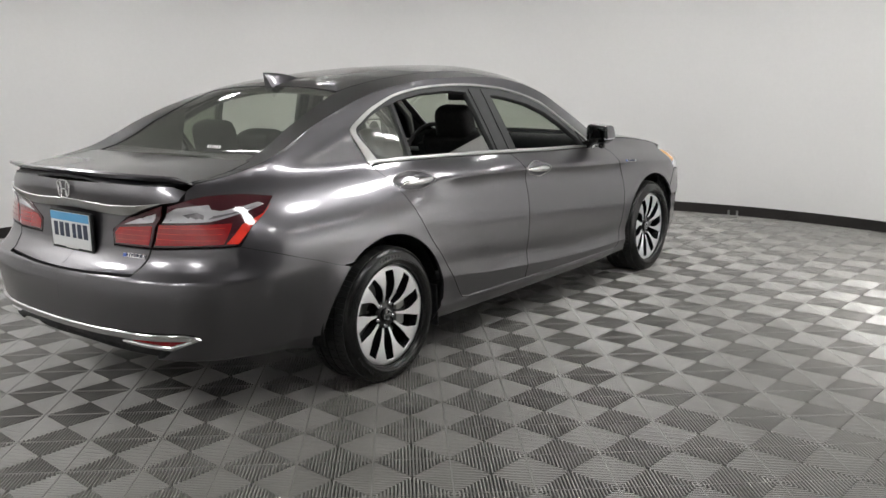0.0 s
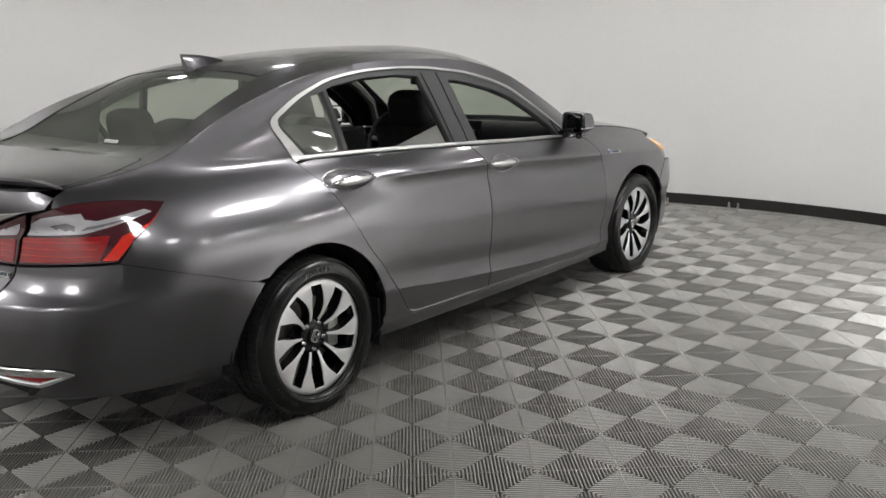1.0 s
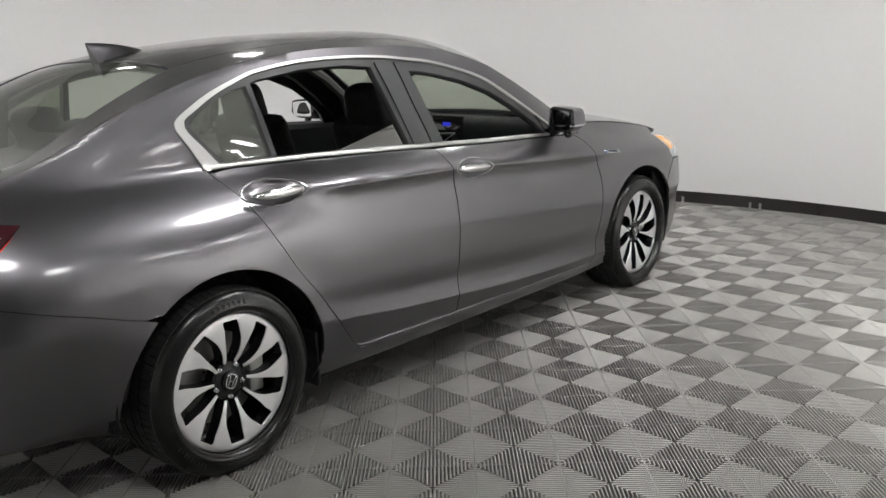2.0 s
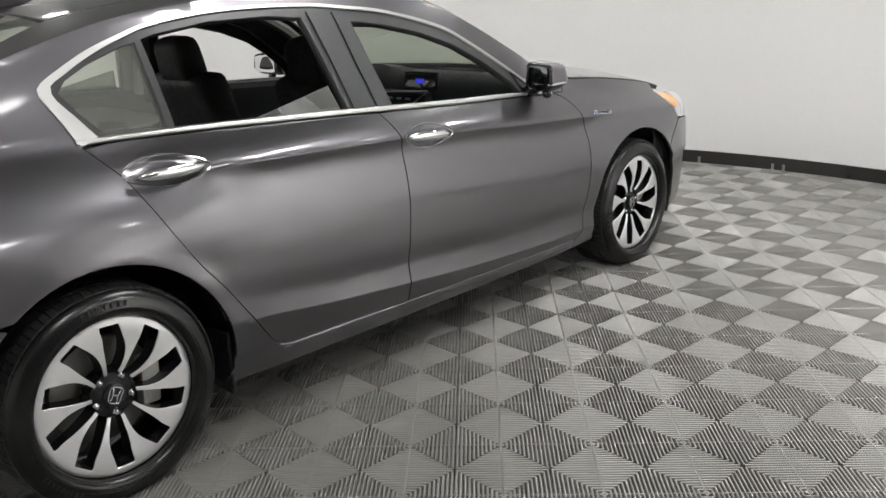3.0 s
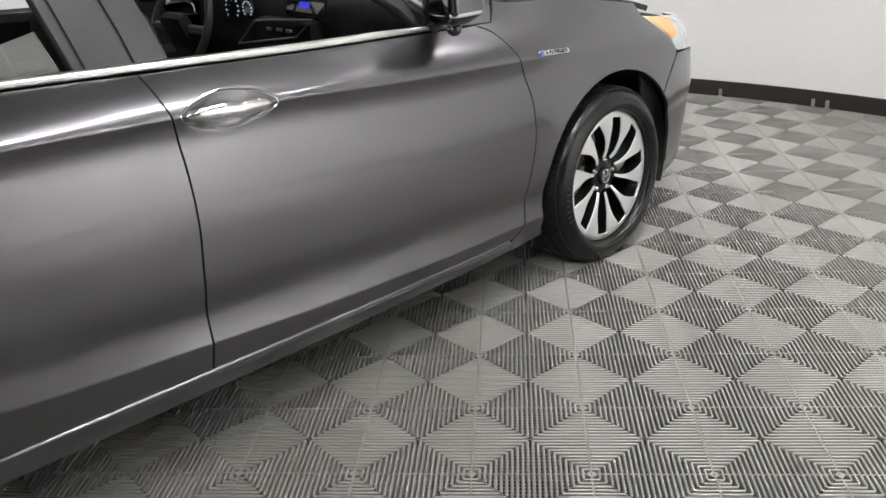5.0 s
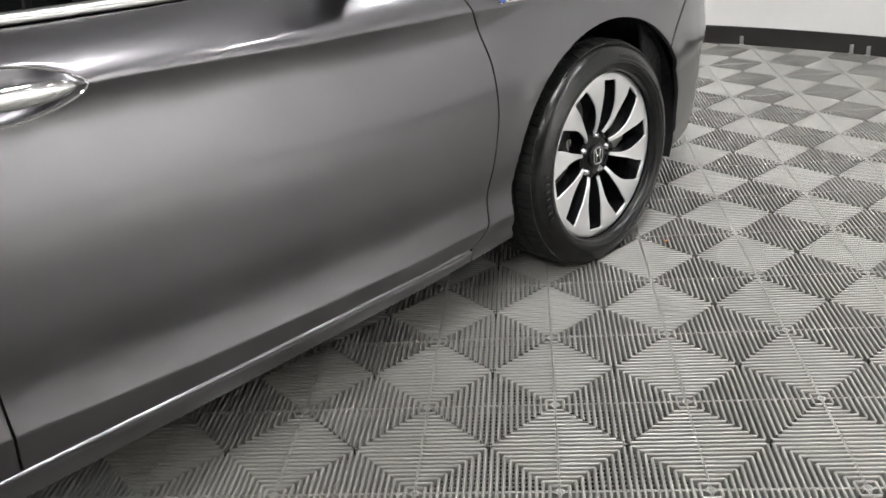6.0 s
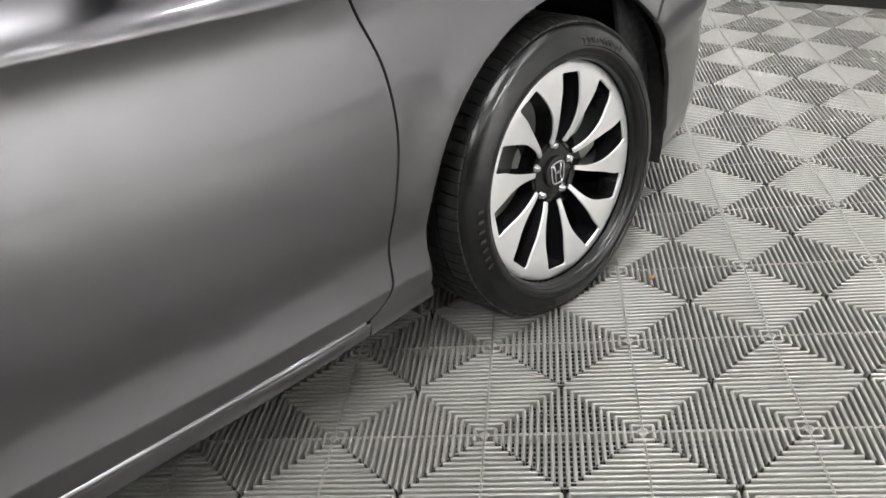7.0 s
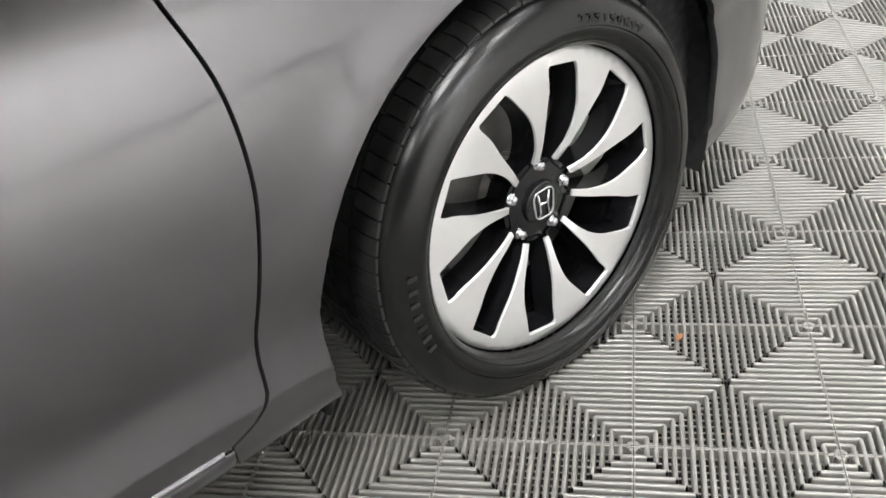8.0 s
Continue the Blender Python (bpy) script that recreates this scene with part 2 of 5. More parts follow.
def tube(bm, pts, r, n=8, closed=False):
    """A round bar along the points."""
    rings = []
    m = len(pts)
    for i, p in enumerate(pts):
        a = Vector(pts[i - 1] if (i or closed) else pts[0])
        b = Vector(pts[(i + 1) % m] if (i < m - 1 or closed) else pts[-1])
        d = (b - a).normalized()
        u = d.cross(Vector((0, 0, 1)))
        u = u.normalized() if u.length > .05 else d.cross(Vector((1, 0, 0))).normalized()
        w = u.cross(d)
        rings.append([bm.verts.new(Vector(p) + (u * math.cos(2 * math.pi * k / n) + w * math.sin(2 * math.pi * k / n)) * r) for k in range(n)])
    for i in range(m if closed else m - 1):
        for k in range(n):
            f = bm.faces.new((rings[i][k], rings[i][(k + 1) % n], rings[(i + 1) % m][(k + 1) % n], rings[(i + 1) % m][k]))
            f.smooth = True
    if not closed:
        bm.faces.new(rings[0][::-1]), bm.faces.new(rings[-1])


# ---- the round room ----
def ring_wall(name, r0, r1, z0, z1, mat, label, n=144):
    bm = bmesh.new()
    cols = []
    for k in range(n):
        a = 2 * math.pi * k / n
        cols.append([bm.verts.new((ROOM[0] + r * math.cos(a), ROOM[1] + r * math.sin(a), z)) for r, z in ((r0, z0), (r0, z1), (r1, z1), (r1, z0))])
    for k in range(n):
        p, q = cols[k], cols[(k + 1) % n]
        for i in range(4):
            f = bm.faces.new((p[i], q[i], q[(i + 1) % 4], p[(i + 1) % 4]))
            f.smooth = i in (0, 2)
    bmesh.ops.recalc_face_normals(bm, faces=bm.faces)
    return tagged(part(name, bm, mat), label, "wall", kind="structure")


ring_wall("wall_round", ROOM[2], ROOM[2] + .12, -.03, ROOM[3], WALL, "smooth white curved wall of a round photo room")
base = ring_wall("baseboard", ROOM[2] - .014, ROOM[2] - .001, .0, .092, BASEBLACK, "black rubber cove base along the white wall")
base["category"] = "baseboard"
# the dark folding door by which cars come in
door = tagged(new("door_1"), "dark grey folding door in the round white wall", "door", kind="structure")
for k in range(12):
    a0, a1 = radians(-42 + 4.5 * k), radians(-42 + 4.5 * k + 4.3)
    bm = bmesh.new()
    ring = [(r, a) for r, a in ((ROOM[2] - .02, a0), (ROOM[2] - .05, (a0 + a1) / 2), (ROOM[2] - .02, a1), (ROOM[2] - .004, a1), (ROOM[2] - .004, a0))]
    lo = [bm.verts.new((ROOM[0] + r * math.cos(a), ROOM[1] + r * math.sin(a), .02)) for r, a in ring]
    hi = [bm.verts.new((ROOM[0] + r * math.cos(a), ROOM[1] + r * math.sin(a), 2.7)) for r, a in ring]
    bm.faces.new(hi), bm.faces.new(lo[::-1])
    for i in range(5):
        bm.faces.new((lo[i], lo[(i + 1) % 5], hi[(i + 1) % 5], hi[i]))
    bmesh.ops.recalc_face_normals(bm, faces=bm.faces)
    part("panel", bm, DOORGREY, door)
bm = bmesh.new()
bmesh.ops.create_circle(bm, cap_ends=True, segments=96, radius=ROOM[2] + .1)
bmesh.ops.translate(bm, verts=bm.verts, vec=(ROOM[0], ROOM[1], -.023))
tagged(part("floor", bm, GAPSHADE), "floor slab coloured near-black for the shade between grey ribbed plastic tiles", "floor", kind="structure")
bm = bmesh.new()
bmesh.ops.create_circle(bm, cap_ends=True, segments=96, radius=ROOM[2] + .1)
bmesh.ops.reverse_faces(bm, faces=bm.faces)
bmesh.ops.translate(bm, verts=bm.verts, vec=(ROOM[0], ROOM[1], ROOM[3]))
tagged(part("ceiling", bm, CEIL), "plain dark grey ceiling of the photo room", "ceiling", kind="structure")


def ceiling_light(x, y, lamp, r=.15, deep=.045):
    root = tagged(new("ceiling_light"), "unseen white round ceiling light with a bright diffuser", "ceiling light", "ceiling lights")
    root.matrix_basis = pose(x, y, ROOM[3])
    bm = bmesh.new()
    lathe(bm, [(0, r + .035), (-deep * .67, r + .03), (-deep, r + .015), (-deep, r), (-.030, r)], 40)
    bmesh.ops.rotate(bm, verts=bm.verts, matrix=Matrix.Rotation(radians(-90), 3, "Y"))
    bmesh.ops.recalc_face_normals(bm, faces=bm.faces)
    part("frame", bm, WHITEMETAL, root)
    bm = bmesh.new()
    bmesh.ops.create_circle(bm, cap_ends=True, segments=40, radius=r)
    bmesh.ops.reverse_faces(bm, faces=bm.faces)
    bmesh.ops.translate(bm, verts=bm.verts, vec=(0, 0, -.034))
    part("diffuser", bm, lamp, root)
    return root


# ---- shape of the car body: x to the car's right, y ahead of the rear axle, z up
def spline(*pts):
    """A smooth curve through (a, b) pairs that never overshoots them."""
    n = len(pts)
    d = [(pts[i + 1][1] - pts[i][1]) / (pts[i + 1][0] - pts[i][0]) for i in range(n - 1)]
    m = [d[0]] + [0 if d[i - 1] * d[i] <= 0 else 2 * d[i - 1] * d[i] / (d[i - 1] + d[i]) for i in range(1, n - 1)] + [d[-1]]

    def at(a):
        if a <= pts[0][0]:
            return pts[0][1]
        if a >= pts[-1][0]:
            return pts[-1][1]
        i = 0
        while a > pts[i + 1][0]:
            i += 1
        w = pts[i + 1][0] - pts[i][0]
        t = (a - pts[i][0]) / w
        return ((1 + 2 * t) * (1 - t) ** 2 * pts[i][1] + t * (1 - t) ** 2 * w * m[i] + t * t * (3 - 2 * t) * pts[i + 1][1] + t * t * (t - 1) * w * m[i + 1])
    return at


def ramp(a, lo, hi):
    t = min(1, max(0, (a - lo) / (hi - lo)))
    return t * t * (3 - 2 * t)


REAR0, FRONT0, LR, LF = -0.35, 2.95, 1.45, 1.5
half_width = spline((-0.7, .898), (-0.35, .900), (0, .904), (0.6, .906), (1.4, .908), (2.2, .907), (2.7, .902), (2.95, .896), (3.3, .876))
crease_hi = spline((-0.6, .850), (-0.2, .875), (0.38, .886), (1.1, .866), (1.44, .848), (1.8, .821), (2.3, .792), (2.8, .755), (3.2, .73))
crease_lo = spline((-0.5, .44), (0.47, .402), (0.79, .366), (1.15, .335), (1.53, .306), (2.0, .287), (2.26, .282), (3.0, .26))
belt_z = spline((-0.9, .985), (-0.4, .995), (0.07, .984), (0.36, .981), (0.7, .971), (1.1, .954), (1.55, .931), (2.1, .908), (2.6, .86), (3.3, .775))
belt_x = spline((-0.9, .735), (-0.4, .705), (0.13, .722), (0.4, .752), (0.8, .785), (1.12, .803), (1.5, .81), (2.1, .812), (2.5, .83), (3.0, .845), (3.3, .84))
edge_z = spline((-1.0, .985), (-0.85, .995), (-0.52, 1.045), (-0.4, 1.085), (-0.2, 1.175), (0.0, 1.245), (0.2, 1.300), (0.4, 1.336), (0.8, 1.365), (1.1, 1.364), (1.4, 1.342), (1.7, 1.272), (1.9, 1.185), (2.1, 1.075), (2.25, .990), (2.4, .945), (2.6, .930), (3.0, .874), (3.3, .80))
edge_x = spline((-1.0, .74), (-0.85, .72), (-0.5, .668), (-0.2, .645), (0.0, .635), (0.2, .625), (0.4, .618), (0.8, .612), (1.1, .612), (1.4, .618), (1.7, .635), (1.9, .655), (2.1, .69), (2.25, .72), (2.4, .748), (2.6, .765), (3.0, .785), (3.3, .79))
middle_z = spline((-1.05, 1.0), (-0.9, 1.015), (-0.45, 1.05), (-0.40, 1.062), (-0.2, 1.172), (0.0, 1.277), (0.12, 1.330), (0.25, 1.363), (0.5, 1.397), (0.9, 1.428), (1.3, 1.436), (1.6, 1.416), (1.75, 1.386), (2.0, 1.270), (2.3, 1.098), (2.52, .975), (2.6, .970), (3.0, .940), (3.3, .885), (3.5, .81), (3.62, .72))
rear_end = spline((.15, -0.98), (.22, -1.01), (.32, -1.04), (.42, -1.075), (.55, -1.085), (.62, -1.075), (.66, -1.02), (.72, -.98), (.86, -.970), (.90, -.992), (.95, -1.005), (1.0, -.99))
front_end = spline((.15, 3.62), (.22, 3.67), (.35, 3.69), (.455, 3.69), (.49, 3.70), (.65, 3.69), (.75, 3.64), (.85, 3.52), (.92, 3.3))
HANDLES = ((0.267, .897), (1.287, .856))
ARCHES = ((0.0, .305, .388, .380), (2.776, .305, .405, .372))


def flank(y, z):
    """Half width of the body at y and z before its edges are eased."""
    hi, lo, w = crease_hi(y), crease_lo(y), half_width(y)
    low = ramp(y, -0.5, 0.3) * (1 - 0.75 * ramp(y, 2.2, 3.0))
    sharp = ramp(y, .22, .46) * (1 - ramp(y, 2.0, 2.65))
    flare = .012 * low * (.4 + .6 * ramp(y, .45, 1.25))
    ze, xe = edge_z(y), edge_x(y)
    zb = min(belt_z(y), ze - .02)
    xb = belt_x(y)
    bulge = 1 - ramp(y, .12, .62)
    if z >= zb:
        t = (z - zb) / max(.02, ze - zb)
        x = xb + (xe - xb) * t + .008 * 4 * t * (1 - t) * ramp(ze - zb, .05, .25)
    else:
        if z >= hi:
            t = (z - hi) / max(.02, zb - hi)
            x = w - (w - xb) * t ** 1.5
        elif z >= lo:
            t = (hi - z) / (hi - lo)
            v = min(.28, hi - z)
            dent = -.42 * v + 4.267 * v * v if v < .075 else -.0075 + .22 * (v - .075) - .5366 * (v - .075) ** 2
            x = w + sharp * dent + (1 - sharp) * .016 * math.sin(math.pi * min(1, t)) - flare * (math.exp(-((t - .86) / .10) ** 2) if t < .86 else 1 - ((t - .86) / .14) ** 1.3)
        else:
            # below the lower pressed line the door drops almost straight to the sill's narrow ledge
            zs = .268 - .018 * (y - .59)
            t = min(1, (lo - z) / max(.02, lo - zs))
            x = w + .0151 * sharp - .26 * max(.02, lo - zs) * t
            x += .003 * low * ramp(zs - z, 0, .006) - .034 * max(0, (zs - z) / .07) ** 1.5
        if bulge > 0:
            # the rear haunch rolls over in one full curve
            t = max(0, (z - .68) / max(.05, zb - .68))
            q = min(1, max(0, (z - .30) / .32))
            x += bulge * ((w + .006 * math.sin(math.pi * q) if z > .30 else x) - (w - xb) * t ** 2.0 - x)
    return x


def side_x(y, z):
    """Half width of the body at y and z, from the sill to the roof rail."""
    soft = .034 * (1 - ramp(y, .15, .6)) * ramp(z, .80, .88)
    if soft > .002:
        x = sum(k * flank(y, min(edge_z(y), z + soft * d)) for d, k in ((-1, .1), (-.5, .25), (0, .3), (.5, .25), (1, .1)))
    else:
        x = flank(y, z)
    for cy, cz, ry, rz in ARCHES:
        r = math.hypot((y - cy) / ry, (z - cz) / rz)
        if z > .25:
            x += .0055 * math.exp(-((r - 1.0) / .11) ** 2)
    x -= .010 * ramp(y, 3.0, 3.12) * ramp(.495 - z, 0, .035)
    x -= .118 * ramp(-y, .26, .5) * max(0, (.62 - z) / .38) ** 1.15
    for cy, cz in HANDLES:
        q = 1 - ((y - cy) / .122) ** 2 - ((z - cz) / .042) ** 2
        if q > 0:
            x -= .020 * q * q * (3 - 2 * q)
    return x


def corner(a, n):
    """A rounded square corner: shares of the depth and the width at the turn a."""
    c, d = math.cos(a), math.sin(a)
    r = (c ** n + d ** n) ** (-1 / n)
    return r * c, r * d


def wrap(s, z):
    """A point of the body's flank; past the corners s runs on round the tail and the nose to the middle."""
    if s < REAR0:
        p, q = corner(min(1, (REAR0 - s) / LR) * math.pi / 2 * .99999, 3.7)
        y = REAR0 + (rear_end(z) - REAR0) * q
        return (side_x(y, z) * p, y, z)
    if s > FRONT0:
        p, q = corner(min(1, (s - FRONT0) / LF) * math.pi / 2 * .99999, 3.3)
        y = FRONT0 + (front_end(z) - FRONT0) * q
        return (side_x(y, z) * p, y, z)
    return (side_x(s, z), s, z)


def rail(y):
    """The line where flank and upper shell meet."""
    x, z = edge_x(y), edge_z(y)
    if y < REAR0:
        x *= max(.02, 1 - ((REAR0 - y) / (REAR0 - rear_end(z))) ** 3.7) ** (1 / 3.7) if y > rear_end(z) else .02
    if y > FRONT0:
        x *= max(.02, 1 - ((y - FRONT0) / (front_end(z) - FRONT0)) ** 3.3) ** (1 / 3.3) if y < front_end(z) else .02
    return x, z


def along(y, z):
    """The run s round the body at which the flank has reached y at the height z."""
    if REAR0 <= y <= FRONT0:
        return y
    lo, hi = (REAR0 - LR, REAR0) if y < REAR0 else (FRONT0, FRONT0 + LF)
    for _ in range(40):
        mid = (lo + hi) / 2
        if wrap(mid, z)[1] < y:
            lo = mid
        else:
            hi = mid
    return lo


def top(u, y):
    """A point of the upper shell: u from -1 to 1 across, between the roof rails."""
    (xe, ze), zc = rail(y), middle_z(y)
    p = 2.4 - .2 * ramp(y, 2.2, 2.6)
    return (u * xe, y, zc - (zc - ze) * abs(u) ** p)

for lx, ly in ((2.1, 1.7), (1.6, 2.3)):
    ceiling_light(lx, ly, SPOTLAMP, .27)
# unseen soft lamps added to fill the floor and the car's rear
for lx, ly, r in ((4.2, .9, .30), (3.0, -.5, .40), (.6, -3.8, .47), (-1.6, -3.3, .44), (-3.1, -1.8, .47)):
    ceiling_light(lx, ly, KEYFILL, r)
# unseen canned fills added along the far half of the wall, three strong ones
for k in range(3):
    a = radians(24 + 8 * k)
    ceiling_light(ROOM[0] + 4.3 * math.cos(a), ROOM[1] + 4.3 * math.sin(a), FLOODFILL, .17, .40)
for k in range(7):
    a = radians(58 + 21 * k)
    ceiling_light(ROOM[0] + 3.8 * math.cos(a), ROOM[1] + 3.8 * math.sin(a), WASHFILL, .14, .16)


# ---- the car's panels ----
car = tagged(new("car"), "dark grey metallic sedan parked on grey ribbed tiles", "car")

REAR_CUT = smooth_line([(0.083, 0.976), (0.112, 0.937), (0.142, 0.897), (0.177, 0.823), (0.225, 0.73), (0.298, 0.616), (0.379, 0.514), (0.473, 0.38), (0.531, 0.305), (0.555, 0.281), (0.592, 0.266)])
MID_CUT = smooth_line([(1.132, 0.95), (1.138, 0.893), (1.151, 0.831), (1.156, 0.769), (1.157, 0.623), (1.148, 0.495), (1.141, 0.253)])
FRONT_CUT = smooth_line([(2.188, .906), (2.236, .880), (2.274, .815), (2.298, .755), (2.324, .68), (2.332, .62), (2.331, .55), (2.319, .485), (2.294, .39), (2.284, .33), (2.280, .29), (2.258, .260), (2.222, .241)])
WINDOW_TOP = smooth_line([(0.08, 0.98), (0.041, 1.059), (0.006, 1.124), (0.012, 1.15), (0.068, 1.184), (0.167, 1.232), (0.266, 1.267), (0.368, 1.296), (0.58, 1.324), (0.809, 1.332), (1.008, 1.328), (1.113, 1.319), (1.334, 1.293), (1.631, 1.218), (1.775, 1.143), (1.92, 1.052), (2.033, 0.972), (2.115, 0.912)])


def belt_line(a, b, up=0.0):
    n = 12
    return [(a + (b - a) * k / n, belt_z(a + (b - a) * k / n) + up) for k in range(n + 1)]


def arch(i, a0, a1, grow=0.0, n=26):
    """The wheel opening, from the angle a0 to a1 (degrees, 0 ahead, 90 up)."""
    cy, cz, ry, rz = ARCHES[i]
    out = []
    for k in range(n + 1):
        a = radians(a0 + (a1 - a0) * k / n)
        y, z = cy + (ry + grow) * math.cos(a), cz + (rz + grow) * math.sin(a)
        out.append((along(y, z), z))
    return out


def rail_line(a, b, n=40, drop=0.0):
    out = []
    for k in range(n + 1):
        y = a + (b - a) * k / n
        out.append((along(y, edge_z(y)), edge_z(y) - drop))
    return out


rear_door = REAR_CUT + MID_CUT[::-1] + belt_line(1.138, .070)[1:-1]
front_door = MID_CUT + FRONT_CUT[::-1] + belt_line(2.190, 1.138)[1:-1]
rocker = [(2.224, .236), (2.222, .205), (2.1, .200), (.606, .190)]
tail_outer = smooth_line([(-1.162, 0.912), (-1.021, 0.941), (-0.895, 0.947), (-0.775, 0.94), (-0.649, 0.923)], .03) + [(-0.72, 0.89), (-0.869, 0.818), (-0.942, 0.757), (-1.12, 0.755), (-1.305, 0.744), (-1.264, 0.822)]
body_side = (rail_line(-.62, 2.335) + [(2.26, .905)] + WINDOW_TOP[::-1] + REAR_CUT + [(.620, .2615)] + rocker + arch(0, -17, 128)
             + smooth_line([(-0.296, 0.601), (-0.466, 0.646), (-0.635, 0.683), (-0.806, 0.723), (-0.937, 0.754)], .04)
             + tail_outer[-5:-7:-1] + tail_outer[len(tail_outer) - 7:2:-1] + [(-1.043, .968), (-1.0, .990)])
fender = (FRONT_CUT + [(2.225, .20), (2.375, .205)] + arch(1, 196, 40)
          + [(3.14, .560), (3.22, .62), (3.295, .672), (3.205, .745), (3.100, .824)] + rail_line(3.06, 2.345, 20) + [(2.26, .905)])
tail_inner = [(-1.181, .914), (-1.30, .884), (-1.418, .850), (-1.50, .812), (-1.518, .793), (-1.518, .738), (-1.313, .742), (-1.280, .822)]
MIDR = REAR0 - LR + .0005
SEAMS.append(MIDR)
boot_face = [(-1.043, .965), (-1.10, .928), (-1.181, .918), (-1.30, .888), (-1.418, .854), (-1.522, .797), (-1.522, .734), (-1.318, .736), (-1.332, .69), (-1.354, .644), (-1.608, .632), (MIDR, .628), (MIDR, .985), (-1.4, .99), (-1.1, .985)]
bumper = (smooth_line([(-0.937, 0.753), (-0.806, 0.722), (-0.635, 0.682), (-0.466, 0.645), (-0.296, 0.600)], .04) + arch(0, 132, 192, n=12)
          + [(-.392, .232), (-.60, .250), (-.788, .271), (-.992, .285), (-1.214, .298)]
          + smooth_line([(-1.154, .349), (-1.05, .392), (-1.029, .401), (-1.094, .424), (-1.381, .419), (-1.62, .412), (MIDR, .408)], .03)
          + [(MIDR, .622), (-1.608, .626), (-1.350, .638), (-1.325, .69), (-1.312, .736), (-1.122, .749)])
bumper_strip = smooth_line([(-1.035, .401), (-1.094, .420), (-1.24, .418), (-1.381, .415), (-1.62, .408), (MIDR, .404)], .03) + smooth_line([(MIDR, .380), (-1.62, .384), (-1.37, .392), (-1.24, .396), (-1.10, .399)], .03)
fog_frame = [(-1.034, .400), (-1.154, .352), (-1.343, .366), (-1.38, .374), (-1.343, .377), (-1.160, .364), (-1.06, .399)]
fog = [(-1.075, .394), (-1.160, .364), (-1.335, .376), (-1.30, .391)]
valance = [(-1.045, .392), (-1.214, .298), (-1.30, .318), (-1.40, .332), (MIDR, .335), (MIDR, .385), (-1.62, .385), (-1.30, .390)]
MIDF = FRONT0 + LF - .0005
SEAMS.append(MIDF)
nose = ([(3.30, .667), (3.225, .615), (3.145, .555)] + arch(1, 39, 0, n=14) + [(along(3.184, .24), .24), (along(3.186, .172), .172), (3.40, .20), (3.8, .20), (MIDF, .20), (MIDF, .46), (3.95, .46), (3.80, .64), (3.5, .655)])
grille = [(3.96, .46), (MIDF, .46), (MIDF, .76), (3.80, .76), (3.81, .645)]
headlamp = [(3.105, .822), (3.20, .812), (3.50, .785), (3.80, .765), (3.81, .640), (3.5, .656), (3.300, .672), (3.21, .745)]
amber = [(3.115, .816), (3.20, .808), (3.36, .790), (3.33, .735), (3.25, .720), (3.20, .755)]

WALLS = []


def crease_lines(a, b):
    """Runs just above and just below both pressed lines of the flank, so that the edges stay crisp."""
    ys = [a + (b - a) * k / 160 for k in range(161)]
    return [[(y, crease_hi(y) + d) for y in ys] for d in (-.085, -.065, -.045, -.025, -.012, -.003, .0035)] + [[(y, crease_lo(y) + d) for y in ys] for d in (-.004, .004, .05, .085, .12)]


